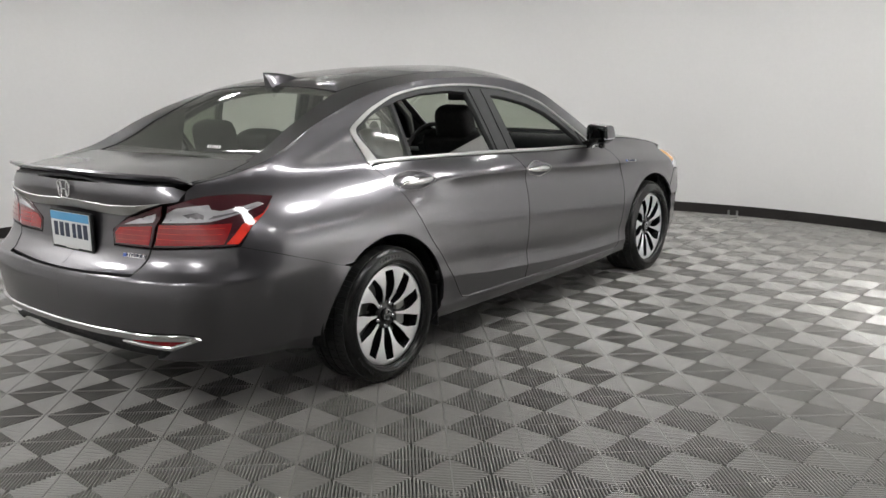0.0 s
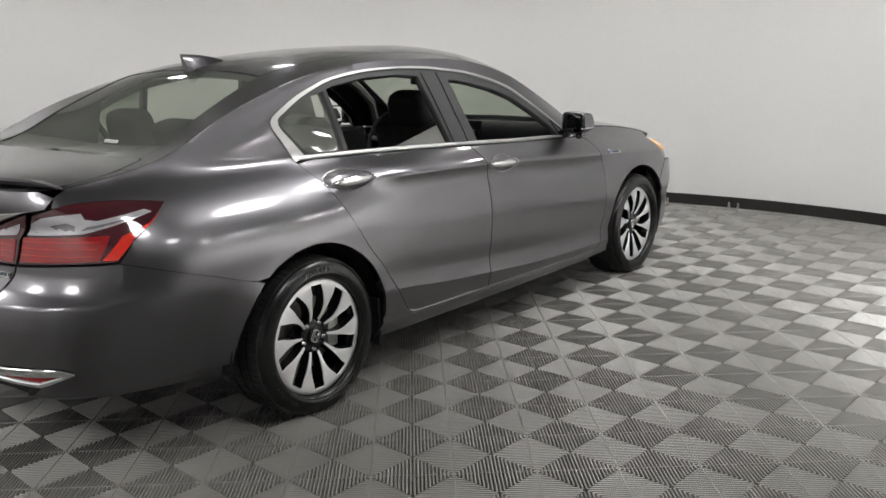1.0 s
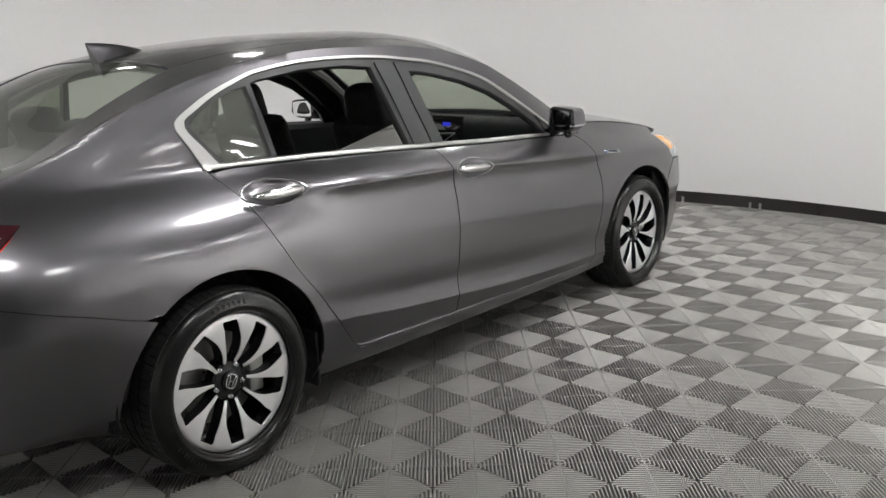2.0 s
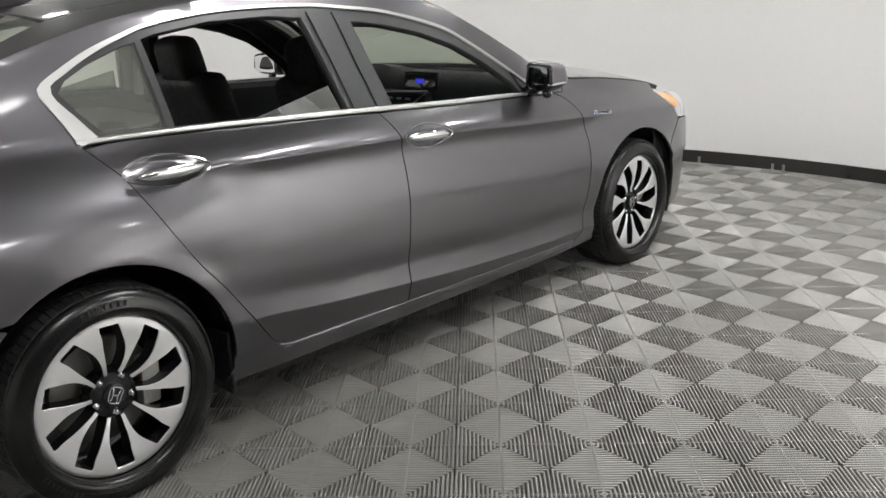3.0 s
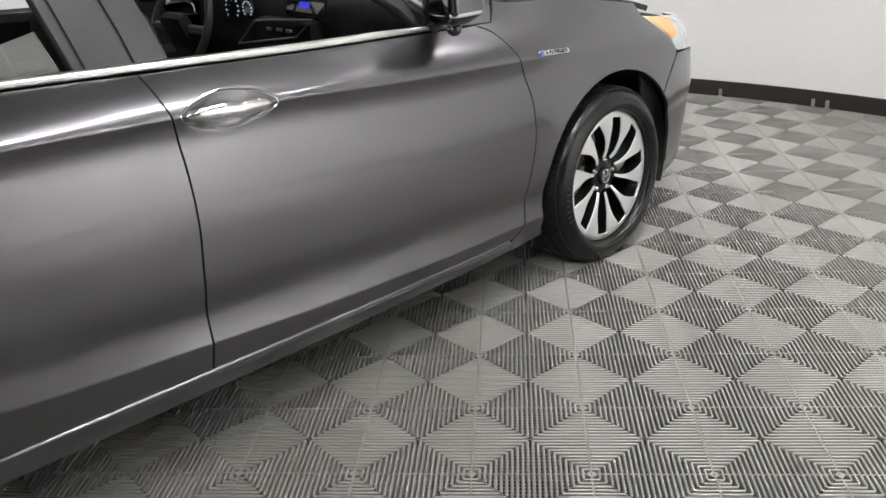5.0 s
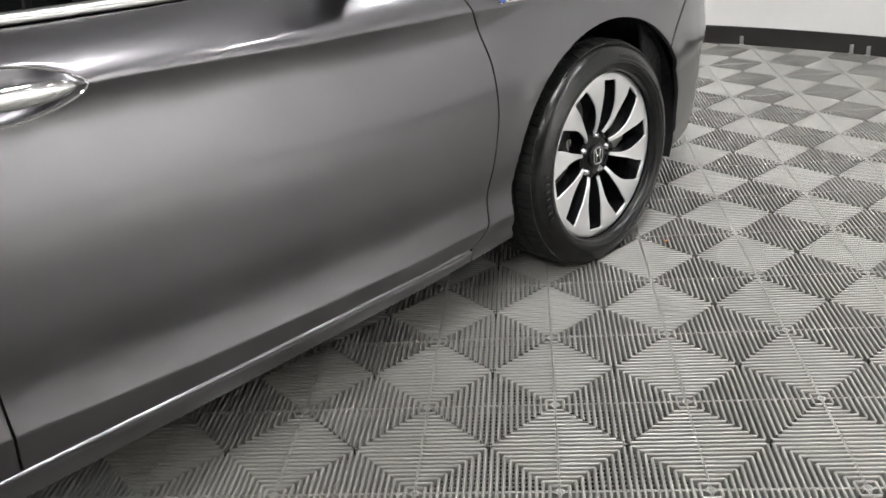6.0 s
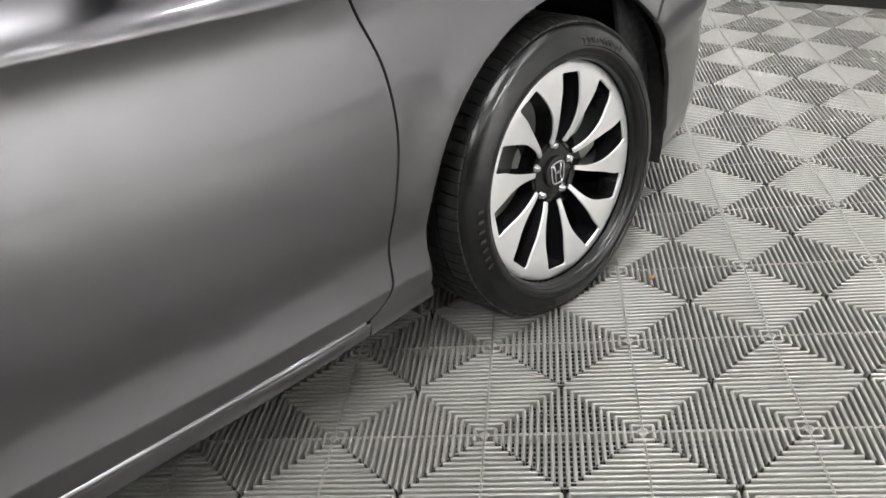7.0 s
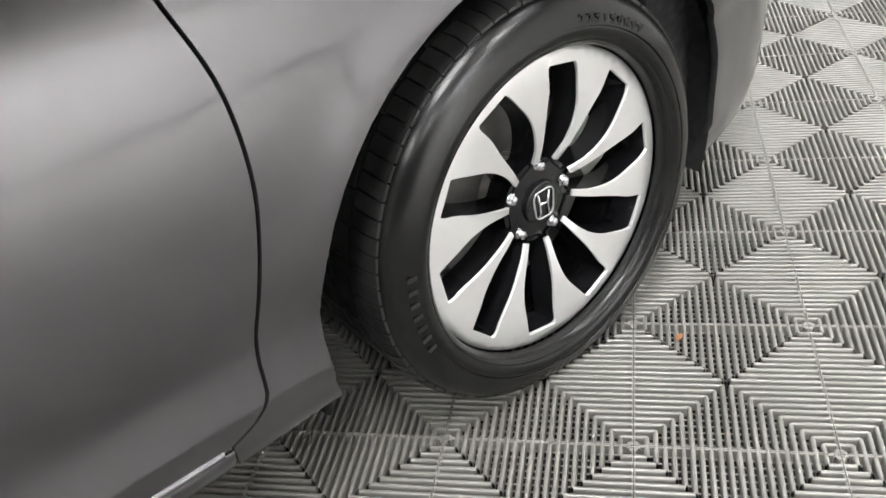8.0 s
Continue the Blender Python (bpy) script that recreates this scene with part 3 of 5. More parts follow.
for side, flip in (("right", False), ("left", True)):
    rd = part("rear_door", sheet("rear_door", wrap, rear_door, .018, mirror=flip, fine=[(*HANDLES[0], .14, .055)], lines=crease_lines(.415, 1.15) + crease_lines(.12, .415)[7:]), PAINT, car)
    fd = part("front_door", sheet("front_door", wrap, front_door, .018, mirror=flip, fine=[(*HANDLES[1], .14, .055)], lines=[l for l in crease_lines(1.435, 2.35)] + crease_lines(1.14, 1.435)[7:]), PAINT, car)
    WALLS.append((fd, rd))
    part("body_side", sheet("body_side", wrap, body_side, .018, mirror=flip, gap=.0004), PAINT, car)
    part("fender", sheet("fender", wrap, fender, .02, mirror=flip, lines=crease_lines(2.2, 2.9)), PAINT, car)
    lamp = part("tail_lamp", sheet("tail_lamp", wrap, tail_outer, .03, mirror=flip, off=.002), DARKRED, car, "red tail lamp with a clear band")
    part("clear_band", sheet("clear_band", wrap, [(-1.24, 0.843), (-1.19, 0.887), (-1.131, 0.906), (-1.074, 0.912), (-0.986, 0.916), (-0.989, 0.897), (-0.957, 0.891), (-0.761, 0.911), (-0.732, 0.898), (-0.854, 0.877), (-1.032, 0.847)], .03, mirror=flip, off=.0045, thick=.003), CLEARLENS, lamp)
    part("reflector_bowl", sheet("reflector_bowl", wrap, [(-1.20, .853), (-1.165, .878), (-1.06, .890), (-1.03, .872), (-.90, .884), (-.80, .893), (-.86, .880), (-1.03, .856)], .03, mirror=flip, off=.0062, thick=.002), BOWL, lamp)
    part("lower_lens", sheet("lower_lens", wrap, [(-1.258, .838), (-1.046, .843), (-.94, .843), (-1.003, .763), (-1.122, .760), (-1.296, .752)], .03, mirror=flip, off=.004, thick=.003), REDLENS, lamp)
    part("reflector", sheet("reflector", wrap, [(-0.694, 0.899), (-0.778, 0.869), (-0.904, 0.838), (-1.0, 0.765), (-0.943, 0.761), (-0.861, 0.823)], .03, mirror=flip, off=.0045, thick=.003), HOTRED, lamp)
    for k in range(3):
        z = .777 + .022 * k
        part("light_bar", sheet("light_bar", wrap, [(-1.285 + .012 * k, z), (-1.02 + .02 * k, z), (-1.02 + .02 * k, z + .007), (-1.285 + .012 * k, z + .007)], .03, mirror=flip, off=.0065, thick=.002), HOTRED, lamp)
    lamp = part("boot_lamp", sheet("boot_lamp", wrap, tail_inner, .03, mirror=flip, off=.002), DARKRED, car, "inner red tail lamp on the boot lid")
    part("clear_band", sheet("clear_band", wrap, [(-1.443, .825), (-1.361, .853), (-1.235, .884), (-1.280, .840)], .03, mirror=flip, off=.0045, thick=.003), CLEARLENS, lamp)
    part("lower_lens", sheet("lower_lens", wrap, [(-1.470, .815), (-1.288, .832), (-1.320, .750), (-1.508, .745), (-1.508, .790)], .03, mirror=flip, off=.004, thick=.003), REDLENS, lamp)
    for k in range(3):
        z = .762 + .020 * k
        part("light_bar", sheet("light_bar", wrap, [(-1.495, z), (-1.325 + .01 * k, z + .004), (-1.325 + .01 * k, z + .010), (-1.495, z + .006)], .03, mirror=flip, off=.0065, thick=.002), HOTRED, lamp)
    part("boot_face", sheet("boot_face", wrap, boot_face, .02, mirror=flip, gap=.0018), PAINT, car)
    part("boot_chrome", sheet("boot_chrome", wrap, smooth_line([(-1.115, .928), (-1.3, .910), (-1.503, .900), (-1.65, .905), (MIDR, .908)], .03) + smooth_line([(MIDR, .872), (-1.62, .866), (-1.503, .862), (-1.41, .864), (-1.30, .893), (-1.181, .921)], .03), .03, mirror=flip, off=.006, gap=0), BRIGHT, car, "satin chrome bar")
    part("rear_bumper", sheet("rear_bumper", wrap, bumper, .02, mirror=flip, gap=.0008), PAINT, car)
    part("bumper_trim", sheet("bumper_trim", wrap, bumper_strip, .03, mirror=flip, off=.010, gap=0, thick=.02), CHROME, car, "chrome strip")
    part("fog_trim", sheet("fog_trim", wrap, fog_frame, .03, mirror=flip, off=.008, gap=0, thick=.02), CHROME, car)
    part("fog_reflector", sheet("fog_reflector", wrap, fog, .03, mirror=flip, off=-.004, gap=0, thick=.01), REDLENS, car, "dark red reflector")
    part("valance", sheet("valance", wrap, valance, .03, mirror=flip, off=-.012), PLASTIC, car, "black plastic lower bumper")
    part("front_bumper", sheet("front_bumper", wrap, nose, .025, mirror=flip), PAINT, car)
    part("grille", sheet("grille", wrap, grille, .04, mirror=flip, off=-.02), PIANO, car)
    lamp = part("headlamp", sheet("headlamp", wrap, headlamp, .03, mirror=flip), HEADLENS, car, "clear headlamp with amber side lens")
    part("amber_lens", sheet("amber_lens", wrap, amber, .03, mirror=flip, off=.003, thick=.004), AMBER, lamp)
    # window surround: bright strip, black frame with three openings, pillar cover, fixed pane
    strip_in = smooth_line([(.135, .998), (.092, 1.055), (.043, 1.118), (.044, 1.147), (.086, 1.172), (.175, 1.218), (.270, 1.255), (.371, 1.286), (.580, 1.3145), (.809, 1.3235), (1.009, 1.3185), (1.112, 1.3095), (1.331, 1.2835), (1.624, 1.2085), (1.768, 1.134), (1.912, 1.0435), (2.024, .964), (2.095, .912)])
    part("window_trim", sheet("window_trim", wrap, WINDOW_TOP + strip_in[::-1], .03, mirror=flip, off=.005, gap=0, thick=.012), BRIGHT, car, "bright window trim")
    bm = bmesh.new()
    rows = []
    for k in range(61):
        y = .068 + 1.99 * k / 60
        z = belt_z(y) + .010
        x, fat = side_x(y, z), 1 - .5 * ramp(y, 1.75, 2.06)
        rows.append([bm.verts.new(((-1 if flip else 1) * (x - .003 + .011 * math.cos(a)), y, z + .0098 * fat * math.sin(a) - .003 * math.cos(a))) for a in (radians(-100 + 25 * q) for q in range(9))])
    for p, q in zip(rows, rows[1:]):
        for i in range(8):
            bm.faces.new((p[i], q[i], q[i + 1], p[i + 1])).smooth = True
    bmesh.ops.recalc_face_normals(bm, faces=bm.faces)
    part("belt_trim", bm, BRIGHT, car, "bright belt strip")
    bm = bmesh.new()
    tube(bm, [((-1 if flip else 1) * (side_x(y, .240 + .016 * (2.2 - y)) + .000), y, .240 + .016 * (2.2 - y) + .012 * max(0, (.62 - y) / .06) ** 2) for y in (.56 + 1.65 * k / 60 for k in range(61))], .0060, 10)
    part("sill_trim", bm, PAINT, car)
    pane = [(.060, 1.128), (.098, 1.075), (.165, 1.001), (.340, .999), (.316, 1.245), (.271, 1.238), (.175, 1.203), (.090, 1.160)]
    rear_open = [(.368, .998), (.70, .988), (1.010, .976), (.990, 1.07), (.968, 1.18), (.945, 1.288), (.809, 1.300), (.58, 1.293), (.385, 1.266), (.338, 1.253)]
    front_open = [(1.217, .967), (1.60, .948), (1.975, .932), (1.93, .985), (1.80, 1.075), (1.66, 1.150), (1.50, 1.205), (1.31, 1.247), (1.20, 1.262), (1.157, 1.264), (1.185, 1.11)]
    part("window_frame", sheet("window_frame", wrap, strip_in + belt_line(2.085, .118, .004), .03, holes=(pane, rear_open, front_open), mirror=flip, off=-.004, gap=0, thick=.03), FRAMEBLACK, car, "satin black window frame")
    part("pillar_cover", sheet("pillar_cover", wrap, [(1.030, .972), (1.131, .967), (1.117, 1.04), (1.101, 1.11), (1.090, 1.19), (1.080, 1.265), (1.073, 1.303), (.968, 1.305), (.975, 1.272), (1.003, 1.118)], .03, mirror=flip, off=.003), FRAMEBLACK, car)
    part("pillar_cover", sheet("pillar_cover", wrap, [(1.136, .967), (1.210, .966), (1.182, 1.097), (1.160, 1.20), (1.147, 1.268), (1.142, 1.292), (1.079, 1.302), (1.086, 1.265), (1.096, 1.19), (1.107, 1.11), (1.123, 1.04)], .03, mirror=flip, off=.003), FRAMEBLACK, car)
    part("quarter_bar", sheet("quarter_bar", wrap, [(.341, .999), (.365, .998), (.338, 1.254), (.318, 1.247)], .03, mirror=flip, off=.002, gap=0), FRAMEBLACK, car)
    ob = part("quarter_window", sheet("quarter_window", wrap, inset(pane, -.006), .04, mirror=flip, off=-.012, gap=0, thick=0), PANEGLASS, car, "fixed tinted quarter pane")
    ob.visible_shadow = False
    ob = part("lowered_window", sheet("lowered_window", wrap, [(.60, .985), (.99, .970), (.965, 1.065), (.85, 1.040)], .04, mirror=flip, off=-.016, gap=0, thick=.004), LOWGLASS, car, "wound-down window pane")
    ob.visible_shadow = False
    part("mirror_sail", sheet("mirror_sail", wrap, [(1.985, .930), (2.10, .918), (2.06, .945), (1.945, 1.03)], .03, mirror=flip, off=.001), PIANO, car)
    # inner dark skin behind the shut lines, added to block light through the gaps
    skin = belt_line(-.30, 2.9, -.03) + [(2.9, .72)] + arch(1, 70, 190, .03) + [(2.3, .23), (.45, .22)] + arch(0, -10, 120, .03) + [(-.30, .75)]
    part("inner_skin", sheet("inner_skin", wrap, skin, .05, mirror=flip, off=-.034, gap=0, thick=.01), UNDERGAP, car)
    skin = [(-.28, .60), (-.40, .25), (-1.0, .27), (MIDR, .28), (MIDR, .96), (-1.1, .96), (-.5, .97), (-.30, .97)]
    part("inner_skin", sheet("inner_skin", wrap, skin, .05, mirror=flip, off=-.05, gap=0, thick=.01), UNDERGAP, car)
    skin = [(3.12, .2), (MIDF, .2), (MIDF, .76), (3.5, .76), (3.05, .80), (3.05, .6)]
    part("inner_skin", sheet("inner_skin", wrap, skin, .05, mirror=flip, off=-.06, gap=0, thick=.01), UNDERGAP, car)

# ---- the car's upper shell ----
GLASS_R = [(.815, -.497), (.790, -.32), (.785, -.20), (.770, -.05), (.748, .143)]
boot_rear = []
for k in range(25):
    s = -1.045 + (MIDR + 1.045) * k / 24
    x, y, z = wrap(s, .985)
    boot_rear.append((min(.97, x / rail(y)[0]), y + .004))
half = [(.0, -.497), (.82, -.500), (.872, -.515), (.935, -.672), (.968, -.78)] + [(u, y) for u, y in boot_rear if y < -.80]
boot = [(u, y) for u, y in half] + [(-u, y) for u, y in half[::-1] if u > 1e-3]
part("boot_lid", sheet("boot_lid", top, boot, .03), PAINT, car)
roof = [(.743, .150), (.762, .30), (.768, .60), (.775, 1.0), (.785, 1.4), (.82, 1.68), (.5, 1.735), (0, 1.75)]
roof += [(-u, y) for u, y in roof[-2::-1]]
part("roof", sheet("roof", top, roof, .03), PAINT, car)
rearglass = [(.808, -.490), (.783, -.32), (.778, -.20), (.763, -.05), (.741, .138), (.4, .147), (0, .150)]
rearglass += [(-u, y) for u, y in rearglass[-2::-1]]
ob = part("rear_window", sheet("rear_window", top, rearglass, .04, off=-.003, gap=0, thick=0), GLASS, car, "tinted rear window")
ob.visible_shadow = False
screen = [(.86, 1.70), (.90, 2.0), (.92, 2.3), (.90, 2.42), (.5, 2.50), (0, 2.53)]
screen += [(-u, y) for u, y in screen[-2::-1]] + [(-.5, 1.742), (0, 1.757), (.5, 1.742)]
ob = part("windscreen", sheet("windscreen", top, screen, .04, off=-.003, gap=0, thick=0), GLASS, car, "tinted windscreen")
ob.visible_shadow = False
hood_half = [(0, 2.545), (.5, 2.515), (.90, 2.43), (.985, 2.42), (.985, 2.8), (.985, 3.05), (.985, 3.19), (.93, 3.255), (.6, 3.43), (.3, 3.51), (0, 3.53)]
hood = hood_half + [(-u, y) for u, y in hood_half[-2:0:-1]]
part("hood", sheet("hood", top, hood, .03, off=.003, thick=.02, gap=.0012), PAINT, car)
for flip in (False, True):
    strip = GLASS_R + [(.768, .30), (.774, .60), (.781, 1.0), (.791, 1.4), (.826, 1.69), (.865, 1.70), (.905, 2.0), (.925, 2.3), (.905, 2.425), (.985, 2.415), (1, 2.33)] + [(1, 2.33 - .05 * k) for k in range(1, 58)] + [(1, -.62), (.925, -.62), (.88, -.515)]
    part("roof_rail", sheet("roof_rail", top, strip, .03, mirror=flip, gap=.001), PAINT, car)
    strip = [(.94, -.62), (1, -.62), (1, -.70), (1, -.78), (1, -.84), (.975, -.80), (.940, -.672)]
    part("boot_edge", sheet("boot_edge", top, strip, .03, mirror=flip, gap=.001), PAINT, car)
# dark liner under the roof, parcel shelf and inner boot
part("headliner", sheet("headliner", top, [(.90, .17), (.92, 1.0), (.90, 1.70), (-.90, 1.70), (-.92, 1.0), (-.90, .17)], .05, off=-.035, gap=0, thick=.01), LINER, car, "grey headliner")

# spoiler: a slim wing along the boot's trailing edge
bm = bmesh.new()
rows = []
for k in range(41):
    f = -1 + 2 * k / 40
    x = .655 * f
    y0 = -.985 + .115 * abs(f) ** 3.2
    z0 = 1.006 - .012 * abs(f) ** 3
    w = 1 - .75 * max(0, (abs(f) - .9) / .1)
    ring = [(0.085, -.004), (.02, .022), (-.028, .031), (-.035, .024), (-.020, .012), (.0, .002), (.05, -.012)]
    rows.append([bm.verts.new((x, y0 + dy * w, z0 + dz * w)) for dy, dz in ring])
for a, b in zip(rows, rows[1:]):
    for i in range(7):
        bm.faces.new((a[i], a[(i + 1) % 7], b[(i + 1) % 7], b[i])).smooth = True
bm.faces.new(rows[0]), bm.faces.new(rows[-1][::-1])
bmesh.ops.recalc_face_normals(bm, faces=bm.faces)
part("spoiler", bm, PAINT, car, "slim boot spoiler")

# shark-fin aerial
bm = bmesh.new()
rows = []
for k in range(13):
    f = k / 12
    y = .135 + .20 * f
    zb = top(0, y)[2] - .004
    h = .004 + .072 * (1 - f) ** .85
    w = .036 * (.25 + .75 * math.sin(math.pi * (.22 + .70 * f)) ** .8)
    lean = -.032 * (1 - f)
    ring = []
    for q in range(9):
        a = math.pi * q / 8
        t = math.sin(a)
        ring.append(bm.verts.new((w * math.cos(a) * (1 - .62 * t ** .6), y + lean * t, zb + h * t)))
    rows.append(ring)
for a, b in zip(rows, rows[1:]):
    for i in range(8):
        bm.faces.new((a[i], b[i], b[i + 1], a[i + 1])).smooth = True
bm.faces.new(rows[0])
bmesh.ops.recalc_face_normals(bm, faces=bm.faces)
part("aerial", bm, PAINT, car, "shark-fin aerial")


def handle(door, cy, cz, flip):
    """A chrome pull in an oval dish with a bright rim."""
    sgn = -1 if flip else 1
    slope = (crease_hi(cy + .05) - crease_hi(cy - .05)) / .1
    bm = bmesh.new()
    rows = []
    for k in range(21):
        f = -1 + 2 * k / 20
        y = cy + .112 * f
        z = cz + .112 * f * slope
        wide = .0175 * (1 - abs(f) ** 2.6) ** .5 + .0006
        out = side_x(cy + .13, cz) - .004 + .020 * (1 - f * f) ** .6
        rows.append([bm.verts.new((sgn * (out + .009 * math.cos(a) - .006), y, z + wide * math.sin(a))) for a in (2 * math.pi * q / 12 for q in range(12))])
    for a, b in zip(rows, rows[1:]):
        for i in range(12):
            bm.faces.new((a[i], a[(i + 1) % 12], b[(i + 1) % 12], b[i])).smooth = True
    bm.faces.new(rows[0]), bm.faces.new(rows[-1])
    bmesh.ops.recalc_face_normals(bm, faces=bm.faces)
    part("door_handle", bm, CHROME, door, "chrome door handle")
    bm = bmesh.new()
    pts = []
    for k in range(40):
        a = 2 * math.pi * k / 40
        y, z = cy + .124 * math.cos(a), cz + .0425 * math.sin(a) * (1 - .25 * abs(math.cos(a))) + .124 * math.cos(a) * slope
        pts.append((sgn * (side_x(y, z) + .001), y, z))
    tube(bm, pts, .0022, 6, True)
    part("handle_rim", bm, CHROME, door)


for (fd, rd), flip in zip(WALLS, (False, True)):
    handle(rd, *HANDLES[0], flip)
    handle(fd, *HANDLES[1], flip)
bm = bmesh.new()
lathe(bm, [(.0, .0065), (.003, .0065), (.004, .005), (.004, 0)], 16)
bmesh.ops.translate(bm, verts=bm.verts, vec=(side_x(1.15, .86) + .013, 1.245, .857))
part("door_lock", bm, NUT, WALLS[0][0])


def wing_mirror(flip):
    sgn = -1 if flip else 1
    bm = bmesh.new()
    box(bm, 0, 0, 0, .170, .108, .122, .032, 5)
    for z in (-.047, -.034, -.023, -.011):
        bmesh.ops.bisect_plane(bm, geom=bm.verts[:] + bm.edges[:] + bm.faces[:], plane_co=(0, 0, z), plane_no=(0, 0, 1))
    for v in bm.verts:
        f = (v.co.x + .085) / .170
        z = v.co.z
        if z < -.03:                      # the dark lower half runs together towards the foot
            k = min(1, (-.03 - z) / .034)
            v.co.y *= 1 - .42 * k
            v.co.x -= (v.co.x + .02) * .30 * k
        elif -.026 < z < -.008:           # a lip stands out round the housing
            v.co.x += .003 if v.co.x > .05 else 0
            v.co.y *= 1.05
        v.co.z *= 1.04 - .14 * f
        v.co.y += -.050 * f * f + (.03 if v.co.y > 0 else 0) * (1 - abs(v.co.z) / .08)
    bmesh.ops.transform(bm, verts=bm.verts, matrix=Matrix.Translation((.910, 2.01, .998)))
    for f in bm.faces:
        c = f.calc_center_median()
        f.material_index = 1 if c.z < .970 or c.x < .845 or f.normal.y < -.25 else 0
    if flip:
        bmesh.ops.scale(bm, vec=(-1, 1, 1), verts=bm.verts)
        bmesh.ops.reverse_faces(bm, faces=bm.faces)
    me = bpy.data.meshes.new("wing_mirror")
    bm.to_mesh(me)
    bm.free()
    me.materials.append(PAINT)
    me.materials.append(PIANO)
    ob = part("wing_mirror", me, None, car, "grey wing mirror with a black base")
    bm = bmesh.new()
    rows = []
    for k in range(9):
        f = .18 + .70 * k / 8
        x = .826 + .170 * f
        tall = .098 * (1.02 - .16 * f) * (1 - (abs(k - 4) / 4.6) ** 6 * .35) / 2
        rows.append([bm.verts.new((sgn * x, 1.954 - .050 * f * f - .002, 1.0 + h * tall)) for h in (-1, -.5, 0, .5, 1)])
    for p, q in zip(rows, rows[1:]):
        for i in range(4):
            bm.faces.new((p[i], q[i], q[i + 1], p[i + 1]) if sgn > 0 else (p[i], p[i + 1], q[i + 1], q[i])).smooth = True
    part("mirror_glass", bm, MIRROR, ob)
    bm = bmesh.new()
    pts = [(sgn * (.795 + .02 * k), 2.02 + .003 * k, .925 + .012 * k) for k in range(5)]
    tube(bm, pts, .026, 10)
    part("mirror_foot", bm, PIANO, ob)
    bm = bmesh.new()
    ring = []
    for k in range(17):
        a = radians(-60 + 150 * k / 16)
        ring.append((sgn * (.925 + .0745 * math.copysign(abs(math.cos(a)) ** .45, math.cos(a))), 1.972 + .062 * math.copysign(abs(math.sin(a)) ** .6, math.sin(a)), .9765))
    tube(bm, ring, .0052, 8)
    part("indicator", bm, CLEARLENS, ob, "clear indicator strip")
    bm = bmesh.new()
    bmesh.ops.create_uvsphere(bm, u_segments=18, v_segments=12, radius=.021)
    for v in bm.verts:
        v.co.z *= 1.25 if v.co.z > 0 else .85
    for f in bm.faces:
        f.smooth = True
    bmesh.ops.translate(bm, verts=bm.verts, vec=(sgn * .925, 1.985, .930))
    part("camera_pod", bm, PIANO, ob)


wing_mirror(False)
wing_mirror(True)


def on_flank(bm, s, z, off):
    """Moves a flat drawing (x along the run, y up) onto the flank at s, z."""
    a, b = Vector(wrap(s, z)), Vector(wrap(s + .01, z))
    c = Vector(wrap(s, z + .01))
    ex, n = (b - a).normalized(), None
    n = ex.cross((c - a).normalized()).normalized()
    ey = n.cross(ex)
    m = Matrix.Translation(a + n * off) @ Matrix((ex, ey, n)).transposed().to_4x4()
    bmesh.ops.transform(bm, verts=bm.verts, matrix=m)


def letters(text, size, deep=.0012):
    """A mesh of the built-in typeface."""
    cu = bpy.data.curves.new("lettering", "FONT")
    cu.body, cu.size, cu.extrude, cu.align_x, cu.align_y = text, size, deep, "CENTER", "CENTER"
    ob = bpy.data.objects.new("lettering", cu)
    scene.collection.objects.link(ob)
    dg = bpy.context.evaluated_depsgraph_get()
    me = bpy.data.meshes.new_from_object(ob.evaluated_get(dg))
    bm = bmesh.new()
    bm.from_mesh(me)
    bpy.data.objects.remove(ob)
    bpy.data.curves.remove(cu)
    bpy.data.meshes.remove(me)
    return bm


def badge(s, z, tilt, wide=.150, high=.017):
    bm = bmesh.new()
    box(bm, 0, 0, 0, wide, high, .003, .001, 1)
    bmesh.ops.rotate(bm, verts=bm.verts, matrix=Matrix.Rotation(tilt, 3, "Z"))
    on_flank(bm, s, z, .003)
    ob = part("badge", bm, CHROME, car, "small chrome badge")
    bm = bmesh.new()
    box(bm, -wide / 2 + .010, 0, .002, .017, high * .8, .002)
    bmesh.ops.rotate(bm, verts=bm.verts, matrix=Matrix.Rotation(tilt, 3, "Z"))
    on_flank(bm, s, z, .003)
    part("badge_end", bm, BADGEBLUE, ob)
    bm = letters("HYBRID", high * 1.0)
    bmesh.ops.scale(bm, vec=(1.75, 1, 1), verts=bm.verts)
    bmesh.ops.translate(bm, verts=bm.verts, vec=(.010, 0, .0022))
    bmesh.ops.rotate(bm, verts=bm.verts, matrix=Matrix.Rotation(tilt, 3, "Z"))
    on_flank(bm, s, z, .003)
    part("badge_word", bm, INK, ob)


badge(2.446, .794, radians(-5))
badge(-1.395, .705, radians(1), .13, .018)


